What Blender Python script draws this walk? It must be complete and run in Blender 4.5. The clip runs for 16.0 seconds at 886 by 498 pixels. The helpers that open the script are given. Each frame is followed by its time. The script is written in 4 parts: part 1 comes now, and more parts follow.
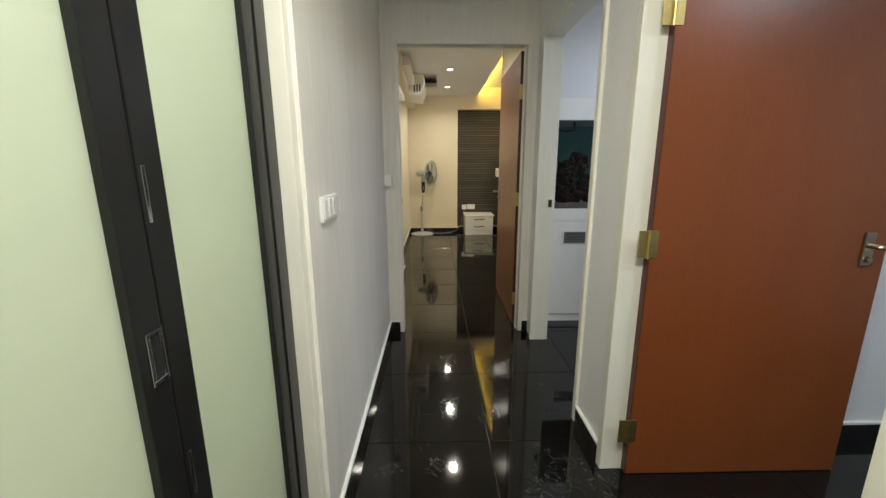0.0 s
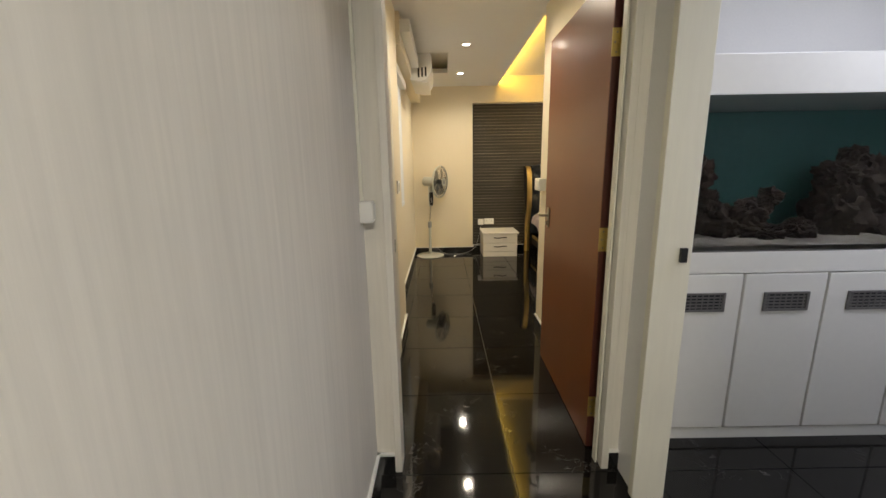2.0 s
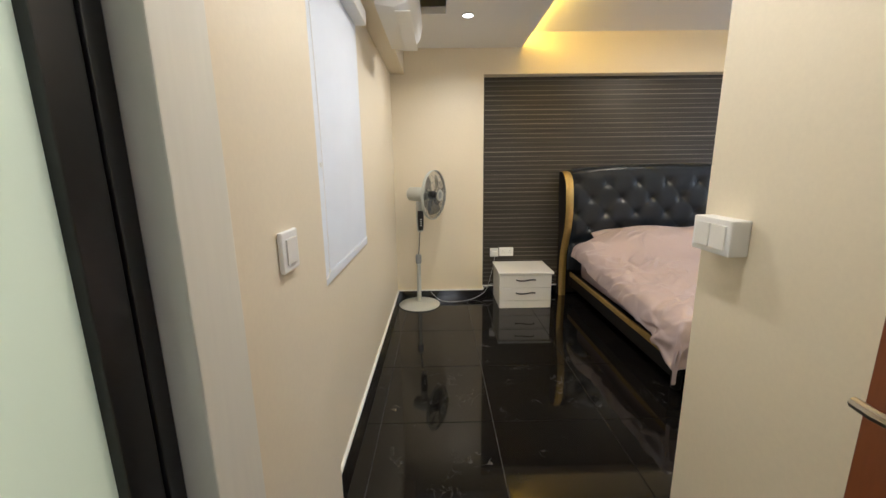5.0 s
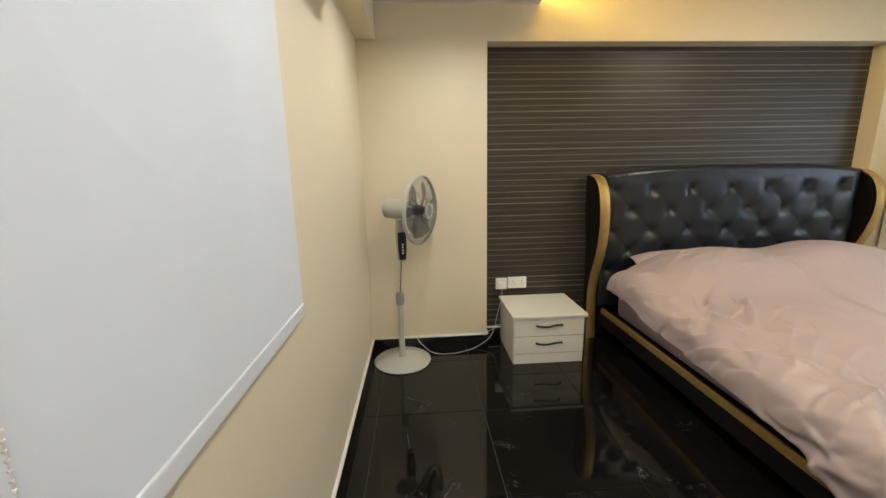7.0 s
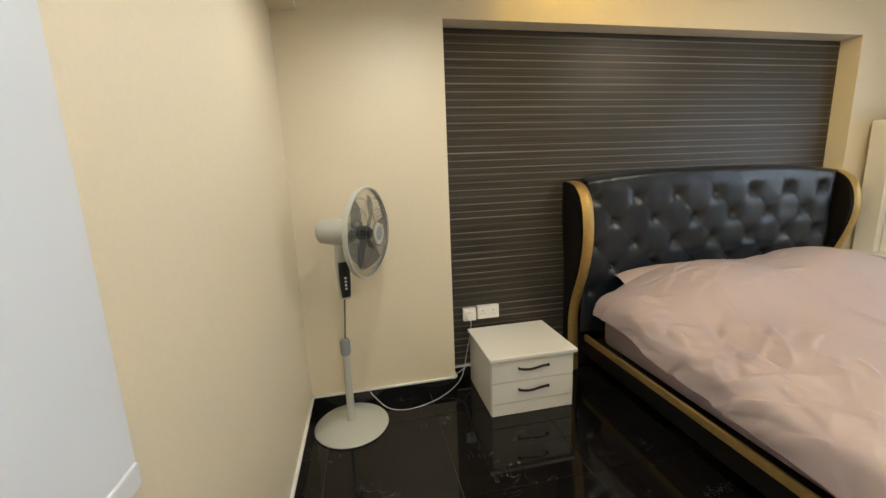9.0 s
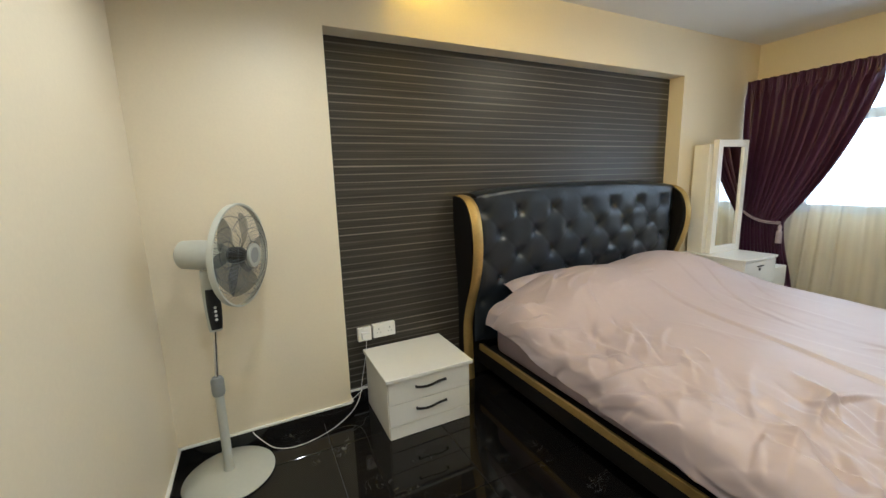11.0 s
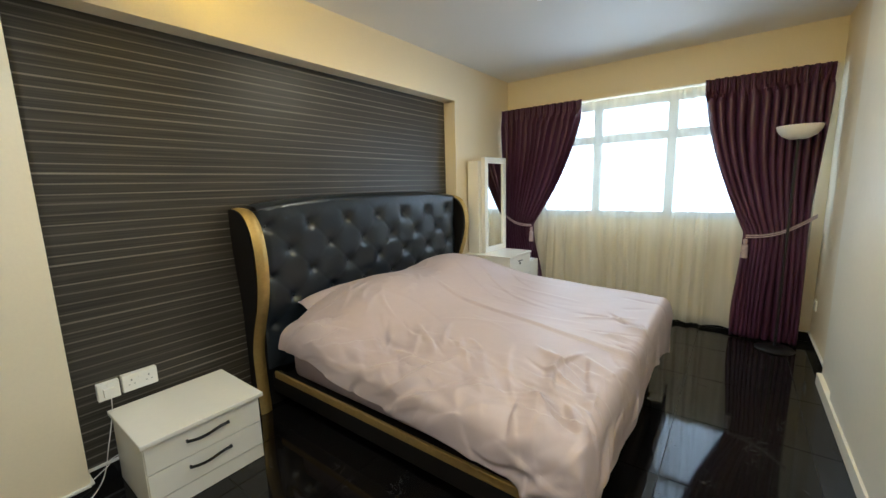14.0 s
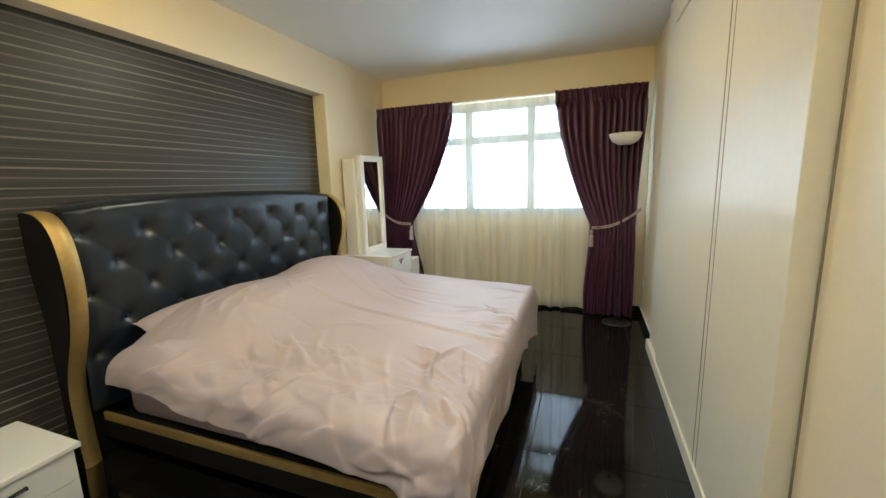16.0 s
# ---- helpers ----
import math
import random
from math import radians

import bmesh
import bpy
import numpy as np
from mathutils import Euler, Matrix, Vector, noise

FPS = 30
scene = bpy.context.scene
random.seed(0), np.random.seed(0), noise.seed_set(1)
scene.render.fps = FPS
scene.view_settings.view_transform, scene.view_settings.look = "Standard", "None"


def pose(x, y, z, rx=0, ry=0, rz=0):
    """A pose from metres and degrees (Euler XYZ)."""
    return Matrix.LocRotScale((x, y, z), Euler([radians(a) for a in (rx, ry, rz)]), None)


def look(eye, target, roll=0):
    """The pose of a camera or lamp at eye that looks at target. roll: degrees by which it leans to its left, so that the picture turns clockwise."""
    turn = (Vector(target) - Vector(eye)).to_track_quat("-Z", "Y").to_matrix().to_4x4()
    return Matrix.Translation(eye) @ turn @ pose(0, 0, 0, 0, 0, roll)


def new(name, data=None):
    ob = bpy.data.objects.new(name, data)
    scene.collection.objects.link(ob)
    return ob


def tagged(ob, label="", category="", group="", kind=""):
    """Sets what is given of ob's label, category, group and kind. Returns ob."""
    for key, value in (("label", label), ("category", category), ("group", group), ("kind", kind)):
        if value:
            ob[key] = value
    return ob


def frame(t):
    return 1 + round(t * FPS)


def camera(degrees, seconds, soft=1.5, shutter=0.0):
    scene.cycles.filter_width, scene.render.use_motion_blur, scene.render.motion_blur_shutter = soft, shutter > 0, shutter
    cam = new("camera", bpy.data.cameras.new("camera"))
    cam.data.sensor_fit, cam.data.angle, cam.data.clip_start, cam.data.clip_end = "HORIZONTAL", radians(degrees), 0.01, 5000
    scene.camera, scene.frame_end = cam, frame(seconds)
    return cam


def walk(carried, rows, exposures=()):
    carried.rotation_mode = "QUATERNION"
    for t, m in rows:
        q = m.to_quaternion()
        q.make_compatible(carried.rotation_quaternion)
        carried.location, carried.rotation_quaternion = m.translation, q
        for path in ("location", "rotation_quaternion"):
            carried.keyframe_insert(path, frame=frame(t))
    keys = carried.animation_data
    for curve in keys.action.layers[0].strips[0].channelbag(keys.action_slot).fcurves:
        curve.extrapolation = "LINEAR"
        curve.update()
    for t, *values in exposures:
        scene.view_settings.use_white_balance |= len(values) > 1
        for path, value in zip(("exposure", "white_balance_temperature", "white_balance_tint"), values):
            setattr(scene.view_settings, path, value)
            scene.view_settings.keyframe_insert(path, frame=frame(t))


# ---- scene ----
cam = camera(97.3, 16.0)
PATH = [
    (0, (0.221, -0.606, 1.27), (0.259, 1.346, 0.839), -0.2),
    (0.5, (0.193, -0.256, 1.268), (0.219, 1.699, 0.844), -0.7),
    (1, (0.185, 0.047, 1.285), (0.189, 2.001, 0.861), -0.5),
    (1.5, (0.199, 0.367, 1.29), (0.184, 2.321, 0.863), -0.5),
    (2, (0.173, 0.718, 1.313), (0.172, 2.674, 0.897), -1.0),
    (2.5, (0.189, 1.082, 1.312), (0.181, 3.042, 0.91), -1.1),
    (3, (0.211, 1.442, 1.305), (0.2, 3.404, 0.918), -0.8),
    (3.5, (0.232, 1.802, 1.325), (0.233, 3.761, 0.925), -1.3),
    (4, (0.231, 2.111, 1.347), (0.21, 4.066, 0.925), -0.8),
    (6.5, (0.12, 3.556, 1.344), (0.224, 5.514, 0.951), -1.0),
    (7, (0.13, 3.795, 1.353), (0.249, 5.75, 0.952), -1.2),
    (7.5, (0.134, 4.015, 1.366), (0.304, 5.965, 0.958), -1.3),
    (8, (0.118, 4.196, 1.346), (0.351, 6.145, 0.961), -1.8),
    (10.5, (0.183, 4.423, 1.404), (0.905, 6.252, 1.038), -1.9),
    (11, (0.205, 4.42, 1.39), (1.068, 6.19, 1.043), -1.8),
    (11.5, (0.226, 4.414, 1.393), (1.226, 6.112, 1.051), -1.6),
    (12, (0.248, 4.414, 1.404), (1.377, 6.029, 1.062), -1.6),
    (12.5, (0.285, 4.404, 1.386), (1.535, 5.93, 1.06), -1.7),
    (13, (0.305, 4.386, 1.391), (1.671, 5.81, 1.067), -1.6),
    (13.5, (0.317, 4.384, 1.384), (1.798, 5.69, 1.067), -1.7),
    (14, (0.351, 4.364, 1.388), (1.925, 5.556, 1.066), -1.6),
    (14.5, (0.377, 4.361, 1.372), (2.039, 5.426, 1.054), -1.6),
    (15, (0.395, 4.357, 1.369), (2.131, 5.296, 1.047), -1.5),
    (15.5, (0.414, 4.354, 1.357), (2.213, 5.166, 1.036), -1.7),
    (16, (0.435, 4.331, 1.366), (2.283, 5.021, 1.032), -1.6),
]
walk(cam, [(t, look(eye, target, roll)) for t, eye, target, roll in PATH],
     exposures=[(0, -0.10, 6100, 4), (1, -0.08, 6200, 8), (1.5, -0.15, 6450, 9), (2.5, 0.25, 6750, 7), (3.2, 0.36, 6750, 5), (4.0, 0.2, 5800, 14), (4.2, 0.16, 5700, 14), (6.3, -0.08, 5350, 8), (7.4, -0.08, 5700, 8), (8.2, -0.06, 5700, 8), (10.3, -0.06, 5300, 6), (13, -0.08, 5080, 3), (16, -0.05, 5300, 2)])

# ---- world, lights ----
world = bpy.data.worlds.new("sky")
scene.world = world
world.use_nodes = True
wn = world.node_tree.nodes
sky = wn.new("ShaderNodeTexSky")
sky.sky_type, sky.sun_disc, sky.sun_elevation, sky.sun_rotation = "NISHITA", False, radians(55), radians(200)
world.node_tree.links.new(sky.outputs[0], wn["Background"].inputs[0])
wn["Background"].inputs[1].default_value = 0.12
scene.view_settings.exposure = 0.0


def lamp(name, kind, m, energy, color, size=0.2, size_y=None, spot=None):
    d = bpy.data.lights.new(name, kind)
    d.energy, d.color = energy, color
    if kind == "AREA":
        d.size = size
        if size_y:
            d.shape, d.size_y = "RECTANGLE", size_y
    else:
        d.shadow_soft_size = size
    if kind == "SPOT":
        d.spot_size, d.spot_blend = radians(spot), 0.7
    ob = new(name, d)
    ob.matrix_world = m
    return ob


sun = bpy.data.lights.new("sun", "SUN")
sun.energy, sun.angle, sun.color = 1.0, radians(15), (1, 0.96, 0.9)
new("sun", sun).matrix_world = look((0, 0, 0), (-math.sin(radians(200)), -math.cos(radians(200)), -1.43))
WARM, COOL = (1.0, 0.80, 0.52), (0.86, 0.93, 1.0)
# daylight in the window openings
lamp("window_daylight", "AREA", look((4.95, 5.2, 1.62), (0, 5.2, 1.3)), 96, COOL, 3.0, 1.5)
lamp("side_window_daylight", "AREA", look((-0.75, 4.45, 1.55), (3, 4.45, 1.5)), 8.5, COOL, 1.0, 1.2)
# three ceiling downlights of the bedroom
for ly in (3.50, 4.66, 5.82):
    lamp("downlight_beam", "SPOT", look((0.42, ly, 2.398), (0.42, ly, 0)), 34, (1, 0.88, 0.71), 0.035, spot=160)
# light strip in the cove above the false ceiling's edge
lamp("cove_strip", "AREA", look((0.935, 4.6, 2.50), (1.6, 4.6, 2.53)), 31, (1, 0.60, 0.07), 4.0, 0.04)
# ceiling lamp of the bedroom, corridor lamp, side rooms
lamp("ceiling_lamp_glow", "AREA", look((2.62, 5.25, 2.46), (2.62, 5.25, 0)), 20, (1, 0.82, 0.55), 0.4)
lamp("corridor_glow", "AREA", look((0.4, -0.45, 2.38), (0.4, -0.45, 0)), 37, (1, 0.93, 0.82), 0.5)
lamp("shower_room_glow", "AREA", look((-0.9, -0.3, 2.35), (-0.9, -0.3, 0)), 18, (0.94, 1, 0.78), 0.8)
lamp("bathroom_glow", "AREA", look((-0.9, 2.75, 2.35), (-0.9, 2.75, 0)), 24, (1, 0.975, 0.86), 0.7)
lamp("aquarium_room_glow", "AREA", look((2.2, 1.7, 2.38), (2.2, 1.9, 0)), 17, (0.78, 0.82, 1.0), 0.5)
lamp("side_room_glow", "AREA", look((2.2, -0.4, 2.38), (2.2, -0.4, 0)), 20, (0.85, 0.9, 1.0), 0.5)


# ---- materials ----
def material(name, color, rough=0.5, metal=0.0, var=0.08, scale=6.0, bump=0.0, bump_scale=60.0, stretch=(1, 1, 1), coat=0.0, spec=0.5):
    m = bpy.data.materials.new(name)
    m.use_nodes = True
    nt = m.node_tree
    p = nt.nodes["Principled BSDF"]
    p.inputs["Roughness"].default_value, p.inputs["Metallic"].default_value = rough, metal
    p.inputs["Coat Weight"].default_value = coat
    p.inputs["Specular IOR Level"].default_value = spec
    tc = nt.nodes.new("ShaderNodeTexCoord")
    mp = nt.nodes.new("ShaderNodeMapping")
    mp.inputs["Scale"].default_value = stretch
    nt.links.new(tc.outputs["Object"], mp.inputs[0])
    big, fine = nt.nodes.new("ShaderNodeTexNoise"), nt.nodes.new("ShaderNodeTexNoise")
    big.inputs["Scale"].default_value, fine.inputs["Scale"].default_value = scale, bump_scale
    big.inputs["Detail"].default_value, fine.inputs["Detail"].default_value = 4, 3
    for n in (big, fine):
        nt.links.new(mp.outputs[0], n.inputs["Vector"])
    add = nt.nodes.new("ShaderNodeMath")
    add.operation = "MULTIPLY_ADD"
    add.inputs[1].default_value = 0.5
    nt.links.new(fine.outputs["Fac"], add.inputs[0])
    half = nt.nodes.new("ShaderNodeMath")
    half.operation = "MULTIPLY"
    half.inputs[1].default_value = 0.5
    nt.links.new(big.outputs["Fac"], half.inputs[0])
    nt.links.new(half.outputs[0], add.inputs[2])
    ramp = nt.nodes.new("ShaderNodeValToRGB")
    ramp.color_ramp.elements[0].position, ramp.color_ramp.elements[1].position = 0.3, 0.7
    ramp.color_ramp.elements[0].color = tuple(c * (1 - var) for c in color) + (1,)
    ramp.color_ramp.elements[1].color = tuple(min(1, c * (1 + var)) for c in color) + (1,)
    nt.links.new(add.outputs[0], ramp.inputs[0])
    nt.links.new(ramp.outputs[0], p.inputs["Base Color"])
    if bump:
        b = nt.nodes.new("ShaderNodeBump")
        b.inputs["Strength"].default_value, b.inputs["Distance"].default_value = bump, 0.002
        nt.links.new(fine.outputs["Fac"], b.inputs["Height"])
        nt.links.new(b.outputs[0], p.inputs["Normal"])
    return m


PAINT = material("cream_paint", (0.80, 0.71, 0.53), 0.45, var=0.03, scale=1.5, bump=0.12, bump_scale=90)
WHITE_WALL = material("white_paint", (0.80, 0.79, 0.77), 0.5, var=0.03, scale=1.5, bump=0.12, bump_scale=90)
WALLPAPER = material("streaked_wallpaper", (0.75, 0.72, 0.65), 0.55, var=0.085, scale=7, bump=0.25, bump_scale=75, stretch=(1, 1, 0.05))
FRAME_PAINT = material("jamb_paint", (0.77, 0.75, 0.65), 0.35, var=0.04, scale=3, bump=0.1, bump_scale=60, stretch=(1, 1, 0.1))
CEILING = material("ceiling_paint", (0.80, 0.79, 0.76), 0.6, var=0.02, scale=1, bump=0.08, bump_scale=80)
GLOSS_WHITE = material("white_laminate", (0.82, 0.80, 0.74), 0.25, var=0.02, scale=3, bump=0.04, bump_scale=30)
CREAM_LAM = material("cream_laminate", (0.80, 0.74, 0.60), 0.32, var=0.03, scale=2, bump=0.05, bump_scale=25)
# brown that paints shade into the wardrobe's joints
SHADOW_STRIP = material("brown_joint_shade", (0.27, 0.22, 0.145), 0.7, var=0.1)
PLASTIC = material("white_plastic", (0.82, 0.81, 0.77), 0.3, var=0.02)
GREY_PLASTIC = material("grey_plastic", (0.28, 0.29, 0.28), 0.4, var=0.05)
FAN_WHITE = material("fan_plastic", (0.52, 0.53, 0.47), 0.35, var=0.03)
BLACK_PLASTIC = material("black_plastic", (0.015, 0.015, 0.016), 0.3, var=0.2)
GROUT = material("grout", (0.085, 0.078, 0.07), 0.7, var=0.2)
SKIRT = material("black_skirting", (0.012, 0.012, 0.012), 0.12, var=0.3, scale=8)
WOOD = material("red_brown_veneer", (0.205, 0.056, 0.0135), 0.32, var=0.10, scale=5, bump=0.05, bump_scale=160, stretch=(1, 1, 0.12), coat=0.06)
WOOD_EDGE = material("dark_door_edge", (0.07, 0.015, 0.010), 0.45, var=0.15, stretch=(1, 1, 0.1))
BRASS = material("worn_brass", (0.60, 0.46, 0.17), 0.35, 1.0, var=0.12, scale=30)
NICKEL = material("brushed_nickel", (0.38, 0.33, 0.25), 0.3, 1.0, var=0.08, scale=20)
CHROME = material("chrome", (0.7, 0.7, 0.7), 0.12, 1.0, var=0.03)
GOLD = material("gold_lacquer", (0.52, 0.365, 0.125), 0.44, 0.7, var=0.12, scale=12, bump=0.1, bump_scale=60)
LEATHER = material("black_leather", (0.012, 0.0165, 0.023), 0.30, var=0.15, scale=8, bump=0.25, bump_scale=260, spec=0.55)
DARK_WOOD = material("black_bed_panel", (0.008, 0.007, 0.006), 0.45, var=0.2, spec=0.25)
DUVET = material("mauve_satin_cotton", (0.47, 0.385, 0.385), 0.42, var=0.03, scale=4, bump=0.25, bump_scale=24)
SHEET = material("mauve_fitted_sheet", (0.44, 0.36, 0.40), 0.5, var=0.05, scale=4, bump=0.15, bump_scale=300)
PURPLE = material("aubergine_curtain", (0.078, 0.026, 0.064), 0.34, var=0.22, scale=9, bump=0.3, bump_scale=120, stretch=(1, 1, 0.2))
ROPE = material("pale_cord", (0.42, 0.34, 0.36), 0.6, var=0.15, scale=60)
ALU_BLACK = material("black_aluminium", (0.014, 0.014, 0.014), 0.3, 0.2, var=0.2, scale=12)
WINDOW_FRAME = material("white_aluminium", (0.42, 0.46, 0.47), 0.35, var=0.03)
ROCK = material("reef_rock", (0.055, 0.038, 0.026), 0.85, var=0.5, scale=18, bump=0.9, bump_scale=60)
SAND = material("pale_sand", (0.45, 0.40, 0.33), 0.9, var=0.2, scale=60)
TANK_BACK = material("teal_tank_back", (0.085, 0.24, 0.22), 0.6, var=0.18, scale=2.5)
VENT = material("vent_grey", (0.20, 0.19, 0.18), 0.45, 0.4, var=0.1)
BATH_TILE = material("bathroom_wall", (0.75, 0.76, 0.66), 0.4, var=0.04, scale=2)


def tile_material():
    m = bpy.data.materials.new("black_marble_tile")
    m.use_nodes = True
    nt = m.node_tree
    p = nt.nodes["Principled BSDF"]
    p.inputs["Roughness"].default_value = 0.045
    p.inputs["Specular IOR Level"].default_value = 0.36
    tc, info = nt.nodes.new("ShaderNodeTexCoord"), nt.nodes.new("ShaderNodeObjectInfo")
    sh = nt.nodes.new("ShaderNodeVectorMath")
    sh.operation = "ADD"
    sc = nt.nodes.new("ShaderNodeMath")
    sc.operation, sc.inputs[1].default_value = "MULTIPLY", 37.0
    nt.links.new(info.outputs["Random"], sc.inputs[0])
    nt.links.new(tc.outputs["Object"], sh.inputs[0])
    nt.links.new(sc.outputs[0], sh.inputs[1])
    warp = nt.nodes.new("ShaderNodeTexNoise")
    warp.inputs["Scale"].default_value, warp.inputs["Detail"].default_value = 5, 5
    nt.links.new(sh.outputs[0], warp.inputs["Vector"])
    # thin broken veins: where a noise crosses its middle value, thinned by a second noise
    vein = nt.nodes.new("ShaderNodeTexNoise")
    vein.inputs["Scale"].default_value, vein.inputs["Detail"].default_value, vein.inputs["Distortion"].default_value = 11, 4, 1.6
    nt.links.new(sh.outputs[0], vein.inputs["Vector"])
    d = nt.nodes.new("ShaderNodeMath")
    d.operation, d.inputs[1].default_value = "SUBTRACT", 0.5
    nt.links.new(vein.outputs["Fac"], d.inputs[0])
    a = nt.nodes.new("ShaderNodeMath")
    a.operation = "ABSOLUTE"
    nt.links.new(d.outputs[0], a.inputs[0])
    r1 = nt.nodes.new("ShaderNodeValToRGB")
    r1.color_ramp.elements[0].position, r1.color_ramp.elements[0].color = 0.0, (1, 1, 1, 1)
    r1.color_ramp.elements[1].position, r1.color_ramp.elements[1].color = 0.012, (0, 0, 0, 1)
    nt.links.new(a.outputs[0], r1.inputs[0])
    r2 = nt.nodes.new("ShaderNodeValToRGB")
    r2.color_ramp.elements[0].position, r2.color_ramp.elements[1].position = 0.56, 0.64
    nt.links.new(warp.outputs["Fac"], r2.inputs[0])
    mu = nt.nodes.new("ShaderNodeMath")
    mu.operation = "MULTIPLY"
    nt.links.new(r1.outputs[0], mu.inputs[0])
    nt.links.new(r2.outputs[0], mu.inputs[1])
    mix = nt.nodes.new("ShaderNodeMix")
    mix.data_type = "RGBA"
    mix.inputs[6].default_value, mix.inputs[7].default_value = (0.0072, 0.0066, 0.0060, 1), (0.10, 0.095, 0.09, 1)
    nt.links.new(mu.outputs[0], mix.inputs[0])
    nt.links.new(mix.outputs[2], p.inputs["Base Color"])
    rr = nt.nodes.new("ShaderNodeMapRange")
    rr.inputs[3].default_value, rr.inputs[4].default_value = 0.03, 0.075
    nt.links.new(warp.outputs["Fac"], rr.inputs[0])
    nt.links.new(rr.outputs[0], p.inputs["Roughness"])
    return m


TILE = tile_material()


def striped_wallpaper():
    """Dark brown vinyl with thin pale lines in uneven steps."""
    m = bpy.data.materials.new("dark_striped_wallpaper")
    m.use_nodes = True
    nt = m.node_tree
    p = nt.nodes["Principled BSDF"]
    p.inputs["Roughness"].default_value = 0.42
    tc, sep = nt.nodes.new("ShaderNodeTexCoord"), nt.nodes.new("ShaderNodeSeparateXYZ")
    nt.links.new(tc.outputs["Object"], sep.inputs[0])

    def op(kind, a, b=None):
        n = nt.nodes.new("ShaderNodeMath")
        n.operation = kind
        for i, v in enumerate((a, b)):
            if v is None:
                continue
            if isinstance(v, (int, float)):
                n.inputs[i].default_value = v
            else:
                nt.links.new(v, n.inputs[i])
        return n.outputs[0]

    z = sep.outputs[2]
    period = 0.134
    f = op("MULTIPLY", op("FRACT", op("DIVIDE", z, period)), period)
    line = None
    for at, w in ((0.012, 0.0042), (0.054, 0.0030), (0.100, 0.0034)):
        n = op("LESS_THAN", op("ABSOLUTE", op("SUBTRACT", f, at)), w)
        line = n if line is None else op("MAXIMUM", line, n)
    nz = nt.nodes.new("ShaderNodeTexNoise")
    mp = nt.nodes.new("ShaderNodeMapping")
    mp.inputs["Scale"].default_value = (1.2, 1.2, 90)
    nt.links.new(tc.outputs["Object"], mp.inputs[0])
    nt.links.new(mp.outputs[0], nz.inputs["Vector"])
    nz.inputs["Scale"].default_value, nz.inputs["Detail"].default_value = 1.6, 4
    ramp = nt.nodes.new("ShaderNodeValToRGB")
    ramp.color_ramp.elements[0].position, ramp.color_ramp.elements[1].position = 0.3, 0.72
    ramp.color_ramp.elements[0].color, ramp.color_ramp.elements[1].color = (0.019, 0.016, 0.012, 1), (0.060, 0.052, 0.040, 1)
    nt.links.new(nz.outputs["Fac"], ramp.inputs[0])
    mix = nt.nodes.new("ShaderNodeMix")
    mix.data_type = "RGBA"
    mix.inputs[7].default_value = (0.27, 0.245, 0.195, 1)
    each = nt.nodes.new("ShaderNodeTexNoise")
    spread = nt.nodes.new("ShaderNodeMapping")
    spread.inputs["Scale"].default_value = (0.25, 0.25, 19)
    nt.links.new(tc.outputs["Object"], spread.inputs[0])
    nt.links.new(spread.outputs[0], each.inputs["Vector"])
    each.inputs["Scale"].default_value, each.inputs["Detail"].default_value = 1.0, 2
    weight = op("MULTIPLY", op("POWER", each.outputs["Fac"], 1.6), 2.6)
    nt.links.new(op("MULTIPLY", line, op("MULTIPLY", nz.outputs["Fac"], weight)), mix.inputs[0])
    nt.links.new(ramp.outputs[0], mix.inputs[6])
    nt.links.new(mix.outputs[2], p.inputs["Base Color"])
    b = nt.nodes.new("ShaderNodeBump")
    b.inputs["Strength"].default_value, b.inputs["Distance"].default_value = 0.3, 0.002
    nt.links.new(op("ADD", nz.outputs["Fac"], line), b.inputs["Height"])
    nt.links.new(b.outputs[0], p.inputs["Normal"])
    return m


STRIPES = striped_wallpaper()


